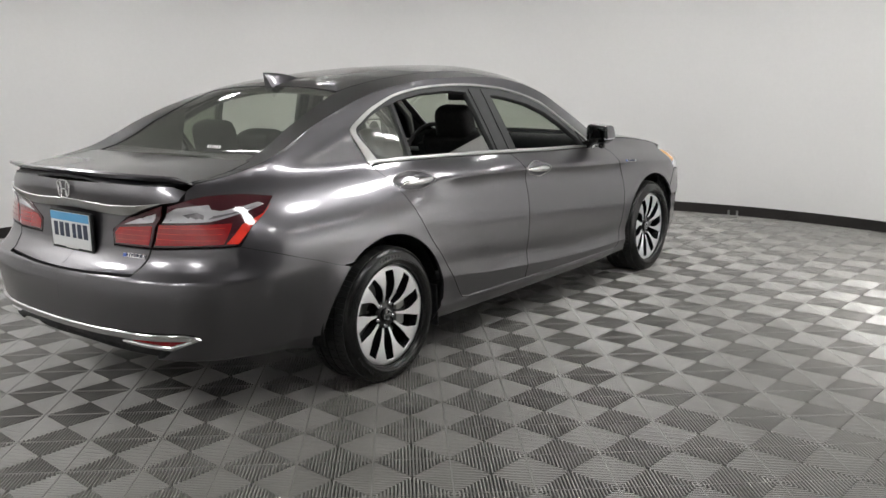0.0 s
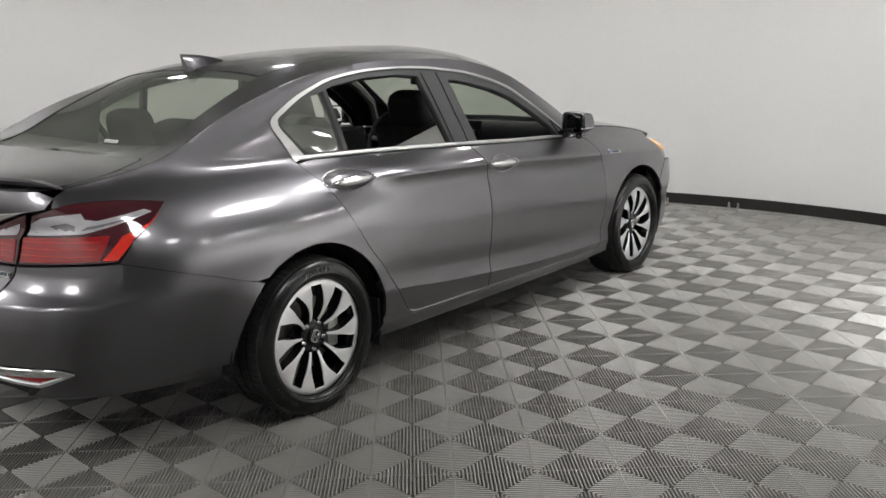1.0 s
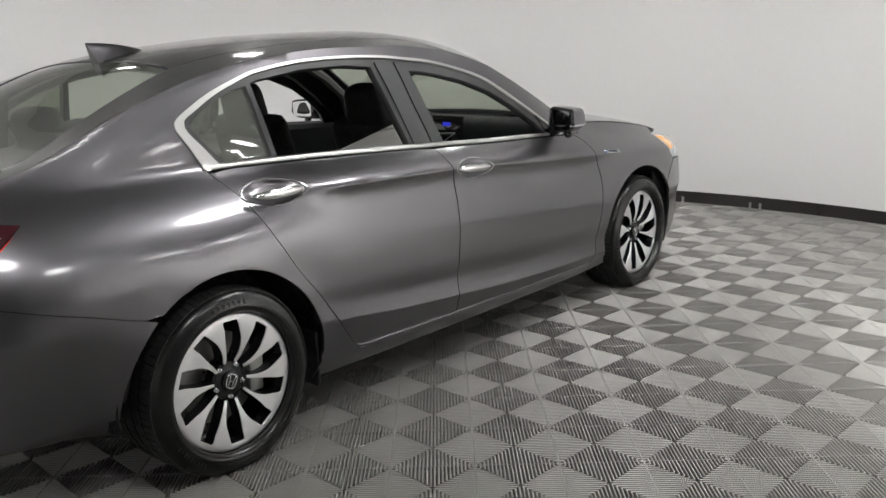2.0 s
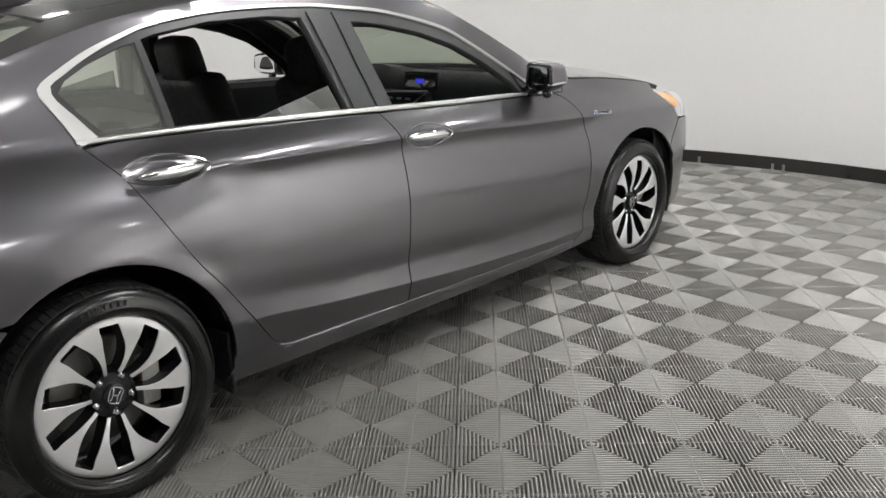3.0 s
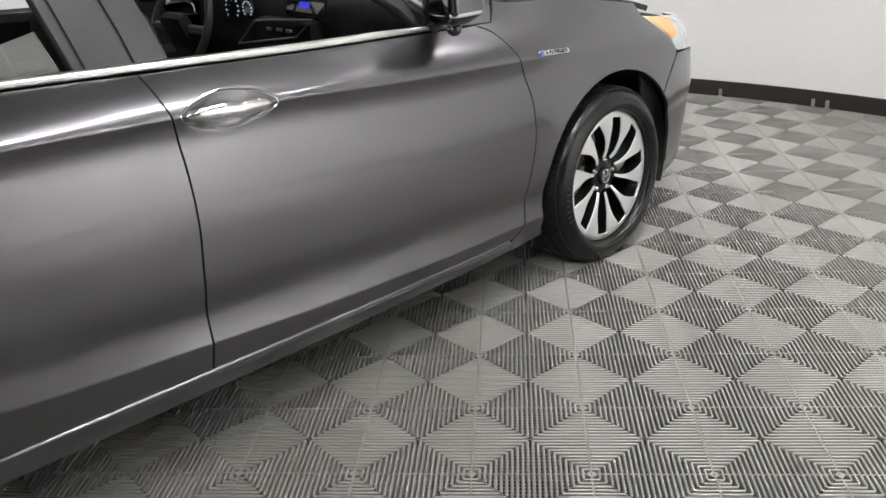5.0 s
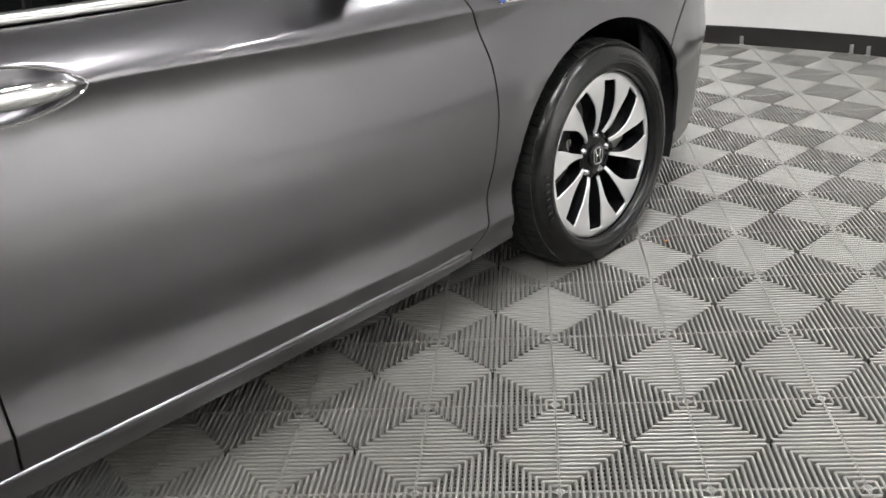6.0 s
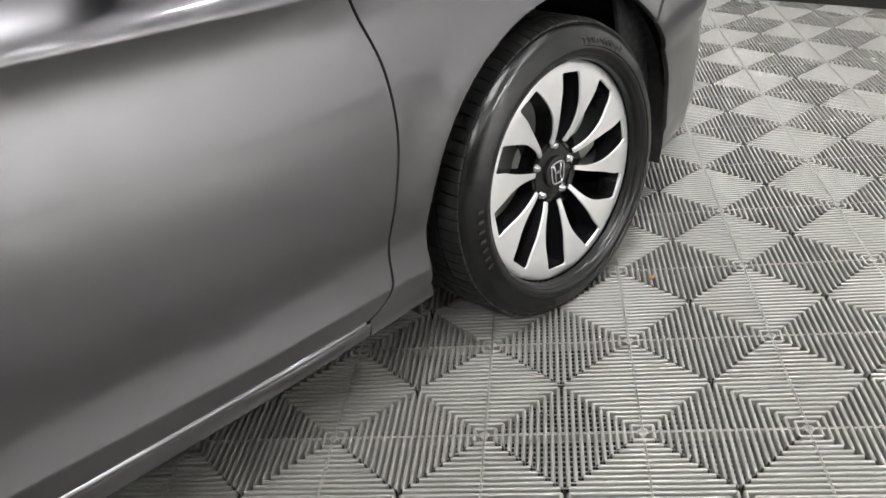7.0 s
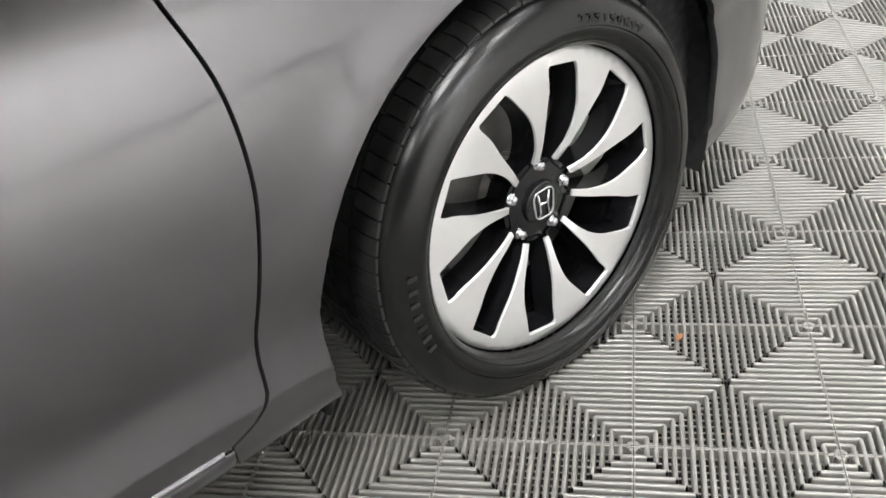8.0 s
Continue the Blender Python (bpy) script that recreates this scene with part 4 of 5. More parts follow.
def emblem(bm, w, h, r):
    """A plain bright rounded ring with two uprights."""
    pts = []
    for cx, cy, a0 in ((1, 1, 0), (-1, 1, 90), (-1, -1, 180), (1, -1, 270)):
        for k in range(5):
            a = radians(a0 + 22.5 * k)
            q = (cx * (w / 2 - .3 * w) + .3 * w * math.cos(a), cy * (h / 2 - .3 * w) + .3 * w * math.sin(a))
            pts.append((q[0] * (1 + .16 * q[1] / h), q[1], 0))
    tube(bm, pts, r, 6, True)
    tube(bm, [(-.30 * w, h * .42, 0), (-.20 * w, -h * .02, 0), (-.24 * w, -h * .42, 0)], r, 6)
    tube(bm, [(.30 * w, h * .42, 0), (.20 * w, -h * .02, 0), (.24 * w, -h * .42, 0)], r, 6)
    tube(bm, [(-.2 * w, 0, 0), (.2 * w, 0, 0)], r, 6)


bm = bmesh.new()
emblem(bm, .082, .072, .0045)
bmesh.ops.rotate(bm, verts=bm.verts, matrix=Matrix.Rotation(radians(90), 3, "X"))
bmesh.ops.translate(bm, verts=bm.verts, vec=(0, -1.013, .950))
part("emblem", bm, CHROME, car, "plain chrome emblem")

# licence plate in a black frame, its writing as bars
bm = bmesh.new()
box(bm, 0, -.992, .770, .318, .012, .168, .004, 2)
plate = part("licence_plate", bm, PLASTIC, car, "white and blue licence plate in a black frame")
bm = bmesh.new()
box(bm, 0, -1.000, .772, .298, .004, .148, .0015, 1)
part("plate_sheet", bm, PLATEWHITE, plate)
bm = bmesh.new()
box(bm, 0, -1.0025, .828, .292, .002, .034)
part("plate_band", bm, PLATEBLUE, plate)
for k, (bx, bw) in enumerate(((-.110, .036), (-.066, .036), (-.022, .036), (.030, .030), (.072, .036), (.116, .036))):
    bm = bmesh.new()
    box(bm, bx, -1.0028, .772, bw * .8, .002, .060)
    part("plate_bar", bm, INK, plate)
bm = bmesh.new()
box(bm, 0, -1.0005, .700, .09, .004, .012)
part("plate_foot", bm, STICKER, plate)


# ---- wheels: hub at the origin, outer side towards +x ----
part_pockets = []


def wheel_meshes():
    R = .3185
    meshes = {}
    bm = bmesh.new()
    lathe(bm, [(-.185, .308), (-.20, .294), (-.205, .262), (-.19, .232), (-.16, .225)], 72)
    lathe(bm, [(.004, .3095), (.014, .3045), (.0235, .2945), (.030, .282), (.0335, .271), (.0350, .2665), (.0352, .2655), (.0335, .2645), (.0345, .262), (.0345, .255), (.031, .248), (.0295, .2465), (.0295, .2445), (.025, .2395), (.018, .2365), (.006, .2355)], 120)
    bmesh.ops.recalc_face_normals(bm, faces=bm.faces)
    meshes["tyre"] = (bm, RUBBER)
    # tread: four ribs, the outer ones cut into blocks
    bm = bmesh.new()
    n = 80
    lathe(bm, [(-.19, .3085), (.006, .3085)], 96)
    for x0, x1, cut in ((-.186, -.150, 1), (-.143, -.098, 0), (-.091, -.046, 0), (-.039, .007, 1)):
        for k in range(n if cut else n // 2):
            a0 = 2 * math.pi * k / (n if cut else n // 2)
            a1 = a0 + 2 * math.pi / (n if cut else n // 2) * (.86 if cut else .94)
            q = []
            for x, a, r in ((x0, a0, R), (x1, a0 + .012, R - (.006 if x1 > 0 else 0)), (x1, a1 + .012, R - (.006 if x1 > 0 else 0)), (x0, a1, R)):
                q.append((x, a, r))
            if cut and x1 > 0:
                q = [(x0, a0, R), (-.010, a0 + .006, R - .0008), (x1, a0 + .012, R - .0065), (x1, a1 + .012, R - .0065), (-.010, a1 + .006, R - .0008), (x0, a1, R)]
            tops = [bm.verts.new((x, r * math.cos(a), r * math.sin(a))) for x, a, r in q]
            lows = [bm.verts.new((x, .307 * math.cos(a), .307 * math.sin(a))) for x, a, r in q]
            bm.faces.new(tops)
            for i in range(len(q)):
                bm.faces.new((tops[i], lows[i], lows[(i + 1) % len(q)], tops[(i + 1) % len(q)]))
    bmesh.ops.recalc_face_normals(bm, faces=bm.faces)
    meshes["tread"] = (bm, TREAD)
    # rim face with ten swept pockets
    dish = spline((0, -.018), (.05, -.016), (.09, -.004), (.15, .006), (.20, .009), (.228, .006), (.24, -.004))

    def pocket(k):
        a0 = radians(108 + 36 * k)
        out = []
        w = 1.03 if k % 2 == 0 else .97
        lead = [(r, a0 + radians(d) * w) for r, d in ((.060, 19), (.080, 18), (.10, 17.2), (.125, 16.8), (.15, 16.2), (.18, 15.2), (.207, 15.7), (.213, 14.7))]
        trail = [(r, a0 + radians(d) * w) for r, d in ((.060, -9), (.080, -11), (.10, -11.5), (.125, -10.5), (.15, -8), (.18, -3.6), (.207, -.4), (.213, .6))]
        for r, a in smooth_line(lead, .013) + smooth_line(trail[::-1], .013):
            out.append((r * math.cos(a), r * math.sin(a)))
        return out

    pockets = [pocket(k) for k in range(10)]
    rim = [(.2335 * math.cos(2 * math.pi * k / 96), .2335 * math.sin(2 * math.pi * k / 96)) for k in range(96)]
    hub = [(.066 * math.cos(2 * math.pi * k / 32), .066 * math.sin(2 * math.pi * k / 32)) for k in range(32)]

    def face(u, v):
        return (dish(math.hypot(u, v)), u, v)
    meshes["rim_face"] = (sheet("rim_face", face, rim, .012, holes=pockets + [hub], thick=.006, gap=0), MACHINED)
    # pocket walls: black depth behind each opening
    for pk in pockets:
        bm = bmesh.new()
        a = [bm.verts.new((dish(math.hypot(*p)) - .005, *p)) for p in pk]
        c = (sum(p[0] for p in pk) / len(pk), sum(p[1] for p in pk) / len(pk))
        b = [bm.verts.new((dish(math.hypot(*p)) - .045, c[0] + (p[0] - c[0]) * .86, c[1] + (p[1] - c[1]) * .93)) for p in pk]
        for i in range(len(pk)):
            bm.faces.new((a[i], a[(i + 1) % len(pk)], b[(i + 1) % len(pk)], b[i])).smooth = True
        part_pockets.append(bm)
    bm = bmesh.new()
    lathe(bm, [(-.006, .2352), (-.02, .228), (-.10, .214), (-.19, .228), (-.195, .232)], 72)
    meshes["barrel"] = (bm, RIMBLACK)
    bm = bmesh.new()
    lathe(bm, [(-.0085, 0), (-.0085, .030), (-.010, .033), (-.018, .0345), (-.020, .045), (-.022, .066), (-.028, .0675), (-.055, .070), (-.055, 0)], 48)
    bmesh.ops.recalc_face_normals(bm, faces=bm.faces)
    meshes["hub"] = (bm, RIMBLACK)
    bm = bmesh.new()
    lathe(bm, [(-.085, .155), (-.075, .155), (-.075, .07), (-.095, .07), (-.095, .155)], 60)
    bmesh.ops.recalc_face_normals(bm, faces=bm.faces)
    meshes["brake_disc"] = (bm, STEEL)
    bm = bmesh.new()
    box(bm, -.068, .118, .052, .06, .060, .15, .014, 2, Matrix.Rotation(radians(24), 3, "X"))
    meshes["brake_caliper"] = (bm, CALIPER)
    return meshes


WM = {k: (bm, mat) for k, (bm, mat) in wheel_meshes().items()}
WMESH = {}
for k, (bm, mat) in WM.items():
    if isinstance(bm, bmesh.types.BMesh):
        me = bpy.data.meshes.new(k)
        bm.to_mesh(me)
        bm.free()
        me.set_sharp_from_angle(angle=radians(38))
    else:
        me = bm
    me.materials.append(mat)
    WMESH[k] = me
POCKETS = []
for bm in part_pockets:
    me = bpy.data.meshes.new("pocket")
    bm.to_mesh(me)
    bm.free()
    me.materials.append(RIMBLACK)
    POCKETS.append(me)
bm = bmesh.new()
lathe(bm, [(.004, 0), (.0034, .0048), (.0005, .0076), (-.004, .0084), (-.0045, .0102), (-.009, .0104)], 12)
bmesh.ops.recalc_face_normals(bm, faces=bm.faces)
NUTMESH = bpy.data.meshes.new("lug_nut")
bm.to_mesh(NUTMESH)
bm.free()
NUTMESH.materials.append(NUT)
bm = bmesh.new()
emblem(bm, .038, .046, .0022)
bmesh.ops.transform(bm, verts=bm.verts, matrix=Matrix(((0, 0, 1, 0), (1, 0, 0, 0), (0, 1, 0, 0), (0, 0, 0, 1))))
bmesh.ops.translate(bm, verts=bm.verts, vec=(-.0075, 0, 0))
CAPMESH = bpy.data.meshes.new("cap_emblem")
bm.to_mesh(CAPMESH)
bm.free()
CAPMESH.materials.append(CHROME)


def wheel(x, y, z, turn, spin):
    w = new("wheel", WMESH["barrel"])
    w.parent = car
    tagged(w, "two-tone alloy wheel with a black tyre")
    w.matrix_basis = pose(x, y, z, 0, 0, turn) @ pose(0, 0, 0, spin, 0, 0)
    for k in ("tyre", "tread", "rim_face", "hub", "brake_disc", "brake_caliper"):
        ob = new(k, WMESH[k])
        ob.parent = w
    for me in POCKETS:
        new("pocket", me).parent = w
    for k in range(5):
        a = radians(82 + 72 * k)
        ob = new("lug_nut", NUTMESH)
        ob.parent = w
        ob.location = (-.0155, .0555 * math.cos(a), .0555 * math.sin(a))
    ob = new("cap_emblem", CAPMESH)
    ob.parent = w
    return w


MARKING = material("raised_rubber_marking", (.012, .012, .012), .45)


def tyre_marking(text, r, mid, size, wheel_ob):
    """Raised writing along the sidewall, read from outside, its middle at the angle mid."""
    whole = bmesh.new()
    step = size * .82 / r
    for i, ch in enumerate(text):
        a = mid - step * (i - (len(text) - 1) / 2)
        bm = letters(ch, size, .0006)
        me = bpy.data.meshes.new("mark")
        m = Matrix(((0, 0, 1, .0338), (1, 0, 0, 0), (0, 1, 0, r), (0, 0, 0, 1)))
        bmesh.ops.transform(bm, verts=bm.verts, matrix=Matrix.Rotation(a - math.pi / 2, 4, "X") @ m)
        bm.to_mesh(me)
        bm.free()
        whole.from_mesh(me)
        bpy.data.meshes.remove(me)
    part("size_marking", whole, MARKING, wheel_ob)


def tyre_bars(r, mid, n, wheel_ob):
    whole = bmesh.new()
    for i in range(n):
        a = mid + (i - (n - 1) / 2) * .075
        box(whole, .0340, r * math.cos(a), r * math.sin(a), .0012, .006, .015, 0, 1, Matrix.Rotation(a + math.pi / 2, 3, "X"))
    part("name_bars", whole, MARKING, wheel_ob)


rear_right = wheel(.885, 0, .308, 0, -27)
front_right = wheel(.885, 2.776, .303, 0, 0)
tyre_marking("225/50R17", .2745, radians(66), .019, front_right)
tyre_bars(.2745, radians(186), 7, front_right)
tyre_marking("225/50R17", .2745, radians(250), .019, rear_right)
tyre_bars(.2745, radians(120), 7, rear_right)
wheel(-.885, 0, .308, 180, 10)
wheel(-.885, 2.776, .308, 180, 30)

# wheel wells and floor pan
for cy, cz, ry, rz in ARCHES:
    for sgn in (-1, 1):
        bm = bmesh.new()
        rows = []
        for k in range(33):
            a = radians(-20 + (208 if cy < 1 else 220) * k / 32)
            rows.append([bm.verts.new((sgn * x, cy + (ry + .012) * math.cos(a), cz + (rz + .012) * math.sin(a))) for x in (.864, .80, .60, .55)] + [bm.verts.new((sgn * .55, cy, cz))])
        for a, b in zip(rows, rows[1:]):
            for i in range(4):
                bm.faces.new((a[i], a[i + 1], b[i + 1], b[i])).smooth = i < 3
        part("wheel_well", bm, UNDERGAP, car, "black wheel well")
for sgn in (-1, 1):
    for y in (2.776 - .405, .388):
        bm = bmesh.new()
        box(bm, sgn * .715, y, .265, .31, .012, .21, .004, 1)
        part("splash_guard", bm, UNDERGAP, car)
bm = bmesh.new()
box(bm, 0, 1.40, .235, 1.06, 3.5, .05, .01)
box(bm, 0, 1.39, .225, 1.66, 1.80, .05, .01)
box(bm, 0, -.62, .36, 1.40, .50, .05, .01)
part("floor_pan", bm, UNDERGAP, car)

# ---- cabin ----
def cushion(bm, cx, cy, cz, sx, sy, sz, r, lean=0.0, waist=0.0):
    vs = box(bm, 0, 0, 0, sx, sy, sz, r, 4)
    m = pose(cx, cy, cz, lean)
    for v in vs:
        f = v.co.z / sz
        v.co.x *= 1 - waist * max(0, f) ** 1.5
        v.co = m @ v.co


def seat(x, y, name="front_seat"):
    bm = bmesh.new()
    cushion(bm, x, y + .22, .50, .50, .52, .17, .06)
    st = part(name, bm, FABRIC, car, "black cloth car seat")
    bm = bmesh.new()
    cushion(bm, x, y - .10, .76, .50, .14, .60, .06, 16, .22)
    part("backrest", bm, FABRIC, st)
    bm = bmesh.new()
    cushion(bm, x, y - .195, 1.105, .25, .12, .20, .055, 12, .6)
    part("headrest", bm, FABRIC, st)
    bm = bmesh.new()
    for dx in (-.06, .06):
        tube(bm, [(x + dx, y - .19, .98), (x + dx, y - .195, 1.05)], .006, 8)
    part("headrest_post", bm, NUT, st)


seat(.37, 1.41)
seat(-.37, 1.28)
bm = bmesh.new()
cushion(bm, 0, .52, .48, 1.24, .50, .17, .06)
bench = part("rear_bench", bm, FABRIC, car, "black cloth rear bench")
bm = bmesh.new()
cushion(bm, 0, .20, .76, 1.24, .15, .54, .06, 20, .10)
part("backrest", bm, FABRIC, bench)
for x in (-.36, 0, .36):
    bm = bmesh.new()
    cushion(bm, x, .06, 1.075, .28, .12, .18 if x else .10, .055 if x else .045, 12, .6)
    part("headrest", bm, FABRIC, bench)
bm = bmesh.new()
box(bm, 0, -.20, .985, 1.16, .48, .02, .006)
part("parcel_shelf", bm, FABRIC, car)
bm = bmesh.new()
rows = []
for k in range(25):
    f = -1 + 2 * k / 24
    hump = .035 * math.exp(-((f + .5) / .16) ** 2)
    prof = [(2.56, .90), (2.46, .945), (2.36, .962 + hump * .5), (2.27, .955 + hump), (2.225, .925 + hump * .5), (2.205, .88), (2.20, .80), (2.23, .64), (2.34, .5)]
    rows.append([bm.verts.new((.74 * f, y, z)) for y, z in prof])
for a, b in zip(rows, rows[1:]):
    for i in range(len(a) - 1):
        bm.faces.new((a[i], a[i + 1], b[i + 1], b[i])).smooth = True
bmesh.ops.recalc_face_normals(bm, faces=bm.faces)
dash = part("dashboard", bm, DASH, car, "black dashboard with lit displays")
bm = bmesh.new()
box(bm, -.10, 2.19, .70, .34, .08, .34, .02, 2)
part("console", bm, DASH, dash)
bm = bmesh.new()
box(bm, .0, 2.198, .925, .22, .012, .085, .004, 2, Matrix.Rotation(radians(-14), 3, "X"))
part("display", bm, PIANO, dash)
bm = bmesh.new()
box(bm, .0, 2.190, .922, .055, .004, .022, 0, 1, Matrix.Rotation(radians(-14), 3, "X"))
part("lit_panel", bm, SCREEN, dash, "glowing blue display")
bm = bmesh.new()
tube(bm, [(-.385, 2.145, .765), (-.255, 2.145, .858), (-.15, 2.14, .868), (.095, 2.145, .882), (-.01, 2.145, .815), (-.13, 2.14, .80)], .0045, 6, True)
part("console_trim", bm, SILVERTRIM, dash, "silver trim")
for k in range(3):
    bm = bmesh.new()
    box(bm, -.17 + .06 * k, 2.146, .835, .03, .01, .010, .002, 1)
    part("console_button", bm, SILVERTRIM, dash)
for cx, r in ((-.468, .050), (-.365, .034)):
    bm = bmesh.new()
    bmesh.ops.create_circle(bm, cap_ends=True, segments=28, radius=r)
    bmesh.ops.rotate(bm, verts=bm.verts, matrix=Matrix.Rotation(radians(78), 3, "X"))
    bmesh.ops.translate(bm, verts=bm.verts, vec=(cx, 2.196, .888))
    dial = part("dial", bm, PIANO, dash)
    for q in range(11):
        a = radians(-40 + 26 * q)
        bm = bmesh.new()
        box(bm, cx - r * .85 * math.cos(a), 2.190, .888 + r * .85 * math.sin(a), .004, .003, .005)
        part("dial_mark", bm, DIALGLOW, dial)
bm = bmesh.new()
ring = []
for k in range(40):
    a = 2 * math.pi * k / 40
    ring.append((-.37 + .185 * math.cos(a), 1.90 + .07 * math.sin(a), .86 + .17 * math.sin(a)))
tube(bm, ring, .015, 8, True)
wheel_ob = part("steering_wheel", bm, PLASTIC, car, "black steering wheel")
bm = bmesh.new()
box(bm, -.37, 1.90, .85, .15, .05, .13, .02, 2, Matrix.Rotation(radians(22), 3, "X"))
part("airbag_pad", bm, DASH, wheel_ob)
for dx in (-1, 1):
    bm = bmesh.new()
    box(bm, -.37 + dx * .12, 1.90, .86, .10, .02, .03, .005, 1)
    part("spoke", bm, SILVERTRIM, wheel_ob)
bm = bmesh.new()
box(bm, -.03, 1.84, 1.235, .23, .03, .065, .018, 3, Matrix.Rotation(radians(-12), 3, "X"))
rv = part("interior_mirror", bm, PLASTIC, car, "black interior mirror")
bm = bmesh.new()
tube(bm, [(-.03, 1.86, 1.255), (-.03, 1.90, 1.285)], .012, 8)
part("mirror_stem", bm, PLASTIC, rv)
for x in (-.36, .36):
    bm = bmesh.new()
    box(bm, x, 1.64, 1.285, .34, .13, .014, .006, 2, Matrix.Rotation(radians(-10), 3, "X"))
    part("sun_visor", bm, LINER, car, "grey sun visor")
for sgn in (-1, 1):
    for name, y0, y1 in (("rear_door_card", .36, 1.10), ("front_door_card", 1.20, 2.05)):
        bm = bmesh.new()
        rows = []
        for k in range(9):
            y = y0 + (y1 - y0) * k / 8
            rows.append([bm.verts.new((sgn * (belt_x(y) + dx), y, belt_z(y) + dz)) for dx, dz in ((-.012, -.002), (-.05, .006), (-.075, -.02), (-.08, -.16), (-.12, -.19), (-.12, -.24), (-.08, -.28), (-.08, -.6))])
        for a, b in zip(rows, rows[1:]):
            for i in range(len(a) - 1):
                bm.faces.new((a[i], a[i + 1], b[i + 1], b[i])).smooth = True
        bmesh.ops.recalc_face_normals(bm, faces=bm.faces)
        part(name, bm, DASH, car, "black door lining")
    bm = bmesh.new()
    tube(bm, [(sgn * .735, 1.09, .95), (sgn * .665, 1.07, 1.12), (sgn * .59, 1.05, 1.30)], .035, 8)
    part("inner_pillar", bm, LINER, car)
    bm = bmesh.new()
    tube(bm, [(sgn * .74, 2.16, .93), (sgn * .66, 2.03, 1.08), (sgn * .60, 1.84, 1.19), (sgn * .56, 1.66, 1.27)], .028, 8)
    part("inner_pillar", bm, LINER, car)
    bm = bmesh.new()
    rows = []
    for k in range(10):
        y = -.42 + .72 * k / 9
        x, z = rail(y)
        rows.append([bm.verts.new((sgn * (x - .045), y, z - .035)), bm.verts.new((sgn * (side_x(y, min(z - .03, 1.0)) - .05), y, .97))])
    for a, b in zip(rows[:-1], rows[1:]):
        if b[0].co.y < .06:
            bm.faces.new((a[0], a[1], b[1], b[0])).smooth = True
    part("rear_pillar_lining", bm, LINER, car)
bm = bmesh.new()
for k in range(6):
    box(bm, .17 + .016 * k, -.395, 1.083, .010, .002, .014, 0, 1, Matrix.Rotation(radians(-30), 3, "X"))
part("window_sticker", bm, STICKER, car, "small white sticker on the rear window")

# ---- small things on the floor and along the wall ----
for x, y in ((.022, 5.187), (.575, 5.23), (.655, 5.225)):
    a = math.atan2(y - ROOM[1], x - ROOM[0])
    r = ROOM[2] - .017
    clip = tagged(new("floor_clip"), "small pale plastic clip on the black base", "clip", "clips along the wall")
    clip.matrix_basis = pose(ROOM[0] + r * math.cos(a), ROOM[1] + r * math.sin(a), 0, 0, 0, math.degrees(a) - 90)
    bm = bmesh.new()
    box(bm, 0, 0, .024, .020, .006, .044, .002, 1)
    part("tab", bm, CLIP, clip)
    bm = bmesh.new()
    box(bm, 0, -.016, .003, .026, .034, .005, .0015, 1)
    part("foot", bm, CLIP, clip)
rng = random.Random(5)
for x, y, size, mat in ((.992, 2.952, .013, DUST), (1.04, 2.69, .004, STICKER), (1.172, 2.825, .004, DUST), (1.62, 1.75, .005, STICKER), (1.9, 2.6, .006, DUST)):
    bm = bmesh.new()
    vs = []
    for k in range(9):
        a = 2 * math.pi * k / 9
        q = size * rng.uniform(.6, 1.1)
        vs.append((q * math.cos(a) * .45, q * math.sin(a), rng.uniform(.0004, .0022)))
    low = [bm.verts.new((u, v, w)) for u, v, w in vs]
    up = [bm.verts.new((u * .9, v * .9, w + .0009)) for u, v, w in vs]
    bm.faces.new(up), bm.faces.new(low[::-1])
    for k in range(9):
        bm.faces.new((low[k], low[(k + 1) % 9], up[(k + 1) % 9], up[k]))
    ob = tagged(part("floor_scrap", bm, mat, None), "tiny crumpled scrap lying on the ribbed tiles", "scrap", "scraps on the floor")
    ob.matrix_basis = pose(x, y, 0, 0, 0, 25)

# ---- ribbed plastic floor tiles, one pattern laid edge to edge ----
T, N = .2814, 22
TURN = radians(40.26)
ORIGIN = (1.143, .917)


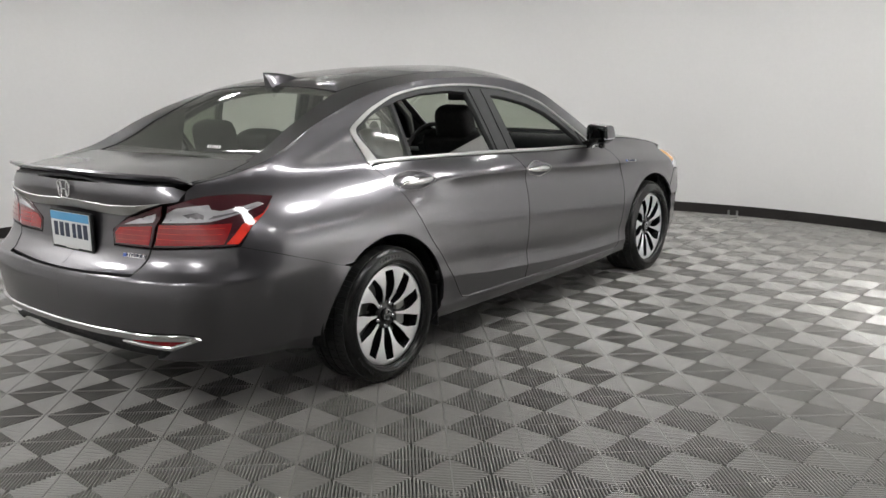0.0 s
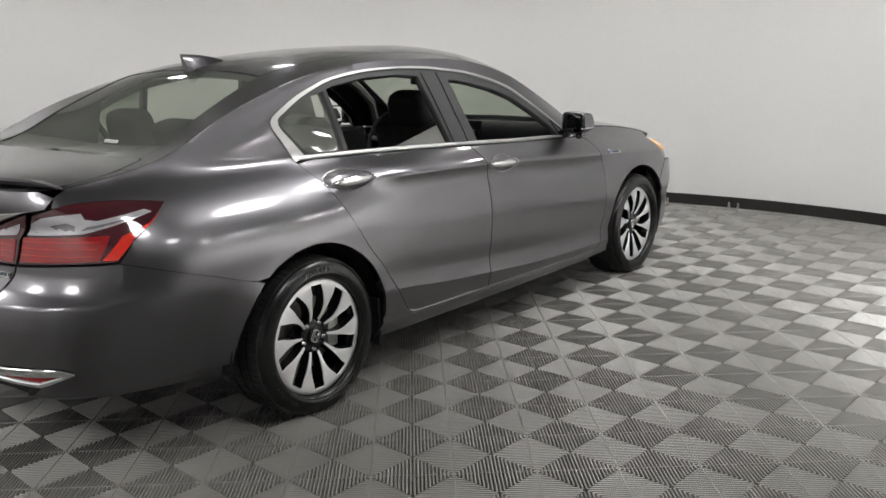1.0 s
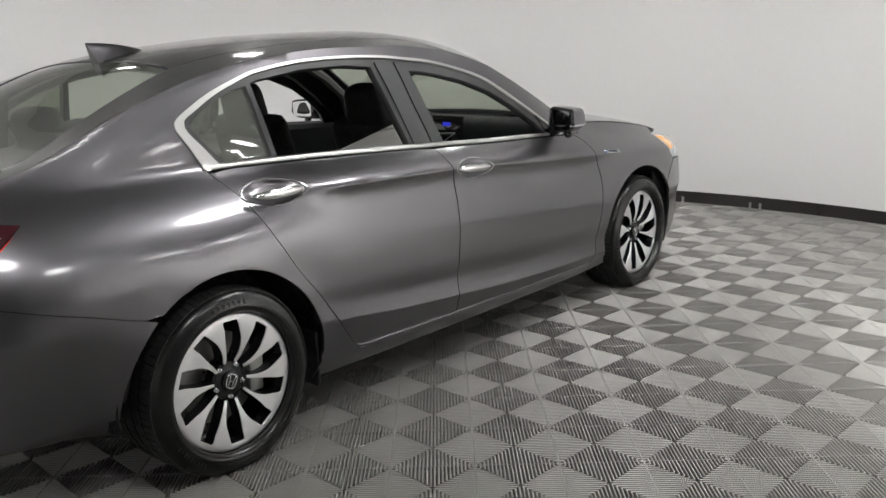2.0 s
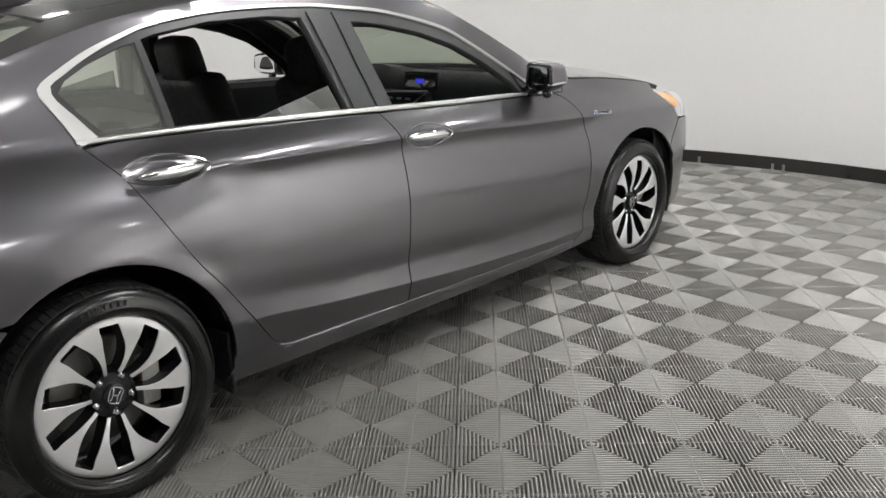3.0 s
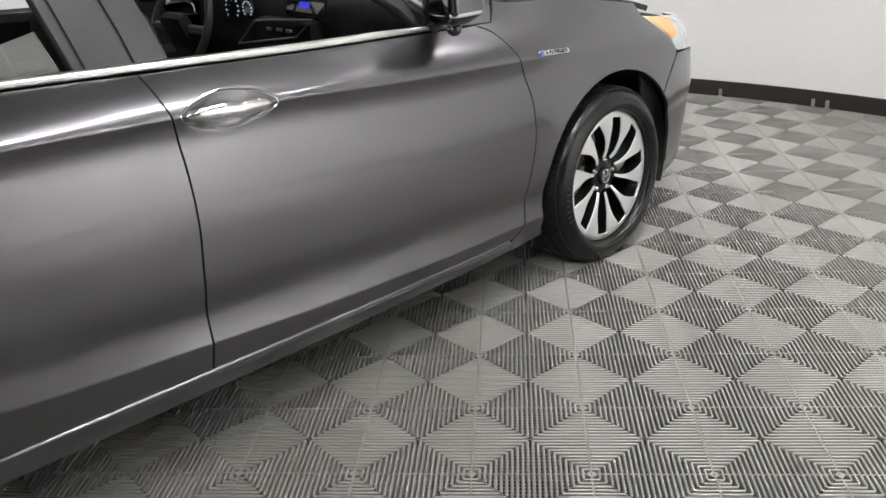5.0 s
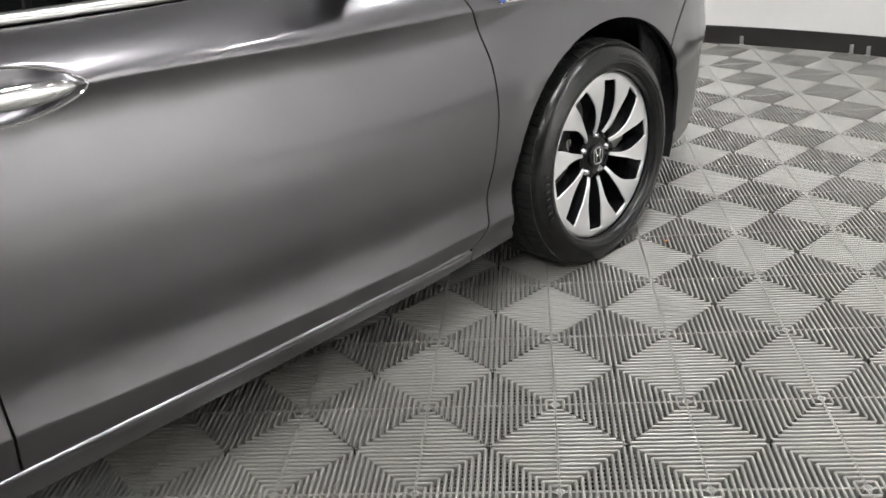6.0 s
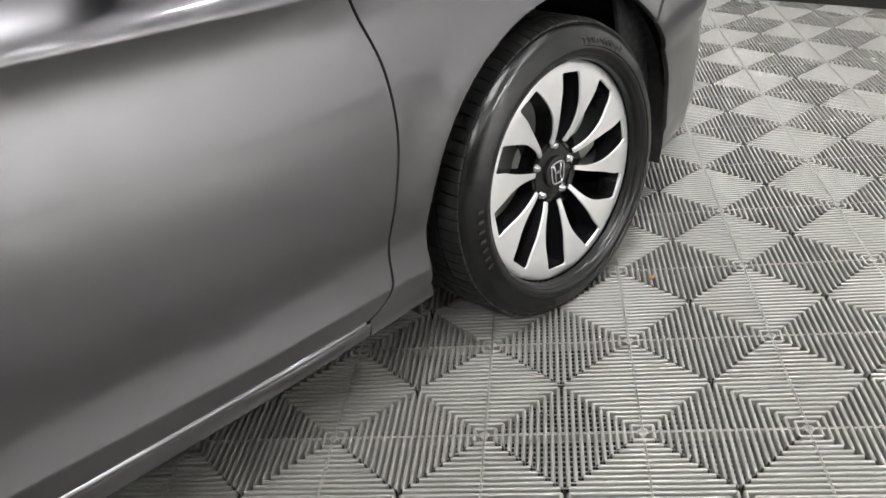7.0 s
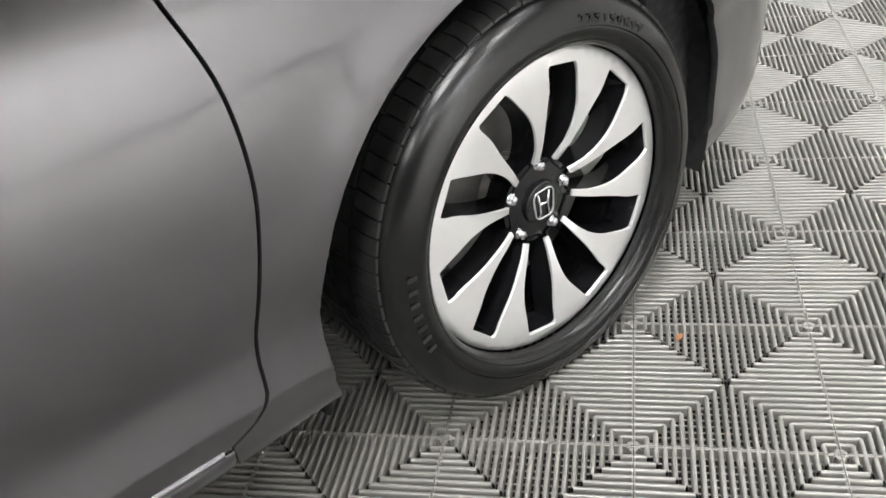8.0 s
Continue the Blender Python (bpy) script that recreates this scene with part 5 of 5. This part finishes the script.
def tile_faces():
    """Ribs run outwards to two sides and along the other two, with a border strip."""
    pitch, rib, deep = T / N, .0075, .0175
    edge = T / 2 - .0004
    verts, faces = [], []

    def bar(ax, c, a, b, prof):
        k, m = len(verts), len(prof)
        for end in (a, b):
            for off, z in prof:
                verts.append((c + off, end, z) if ax else (end, c + off, z))
        for i in range(m - 1):
            q = (k + i, k + i + 1, k + m + 1 + i, k + m + i)
            faces.append(q[::-1] if ax else q)

    def profile(w, z, low):
        h = min(.0055, w * .7)
        half = [(w * .52, low), (w / 2, z - h), (w * .42, z - h * .42), (w * .24, z - h * .07)]
        return [(-x, y) for x, y in half] + half[::-1]
    tie = [(-.0011, -.0172), (-.0007, -.0145), (.0007, -.0145), (.0011, -.0172)]
    for i in range(N):
        c = (i + .5) * pitch - T / 2
        for sgn in (-1, 1):
            lo, hi = sorted((sgn * (abs(c) + .0005), sgn * edge))
            if hi - lo > .004:
                bar(True, c, lo, hi, profile(rib, 0, -deep))
                bar(False, c, lo, hi, profile(rib, -.0002, -deep))
        # low cross ties between the ribs of each quarter
        if abs(c) > pitch:
            bar(False, c, -abs(c), abs(c), tie)
            bar(True, c, -abs(c), abs(c), tie)
    for sgn in (-1, 1):
        bar(True, sgn * (edge - .0012), -edge, edge, profile(.0024, -.0006, -.018))
        bar(False, sgn * (edge - .0012), -edge, edge, profile(.0024, -.0004, -.018))
    return verts, faces


TV, TF = tile_faces()
tile_mesh = bpy.data.meshes.new("tile")
tile_mesh.from_pydata(TV, [], TF)
tile_mesh.polygons.foreach_set("use_smooth", [True] * len(TF))
tile_mesh.materials.append(TILE)
floor = bpy.data.objects["floor"]
near, far = [], []
c, s = math.cos(TURN), math.sin(TURN)
for i in range(-30, 31):
    for j in range(-30, 31):
        u, v = (i + .5) * T, (j + .5) * T
        x, y = ORIGIN[0] + c * u - s * v, ORIGIN[1] + s * u + c * v
        if math.hypot(x - ROOM[0], y - ROOM[1]) < ROOM[2] + .12:
            near.append((math.hypot((x - 1.75) / 1.0, (y - 1.4) / 1.7), x, y))
near.sort()
near, far = near[:300], near[300:]
for _, x, y in near:
    ob = new("tile", tile_mesh)
    ob.parent = floor
    ob.matrix_basis = pose(x, y, 0, 0, 0, math.degrees(TURN))
base_v = np.array(TV)
turned = np.stack((base_v[:, 0] * c - base_v[:, 1] * s, base_v[:, 0] * s + base_v[:, 1] * c, base_v[:, 2]), 1)
allv = np.concatenate([turned + np.array((x, y, 0)) for _, x, y in far])
n = len(TV)
allf = [tuple(i + n * k for i in f) for k in range(len(far)) for f in TF]
me = bpy.data.meshes.new("far_tiles")
me.from_pydata(allv.tolist(), [], allf)
me.polygons.foreach_set("use_smooth", [True] * len(allf))
me.materials.append(TILE)
ob = new("far_tiles", me)
ob.parent = floor
tagged(ob, "grey ribbed plastic floor tiles", kind="stuff")
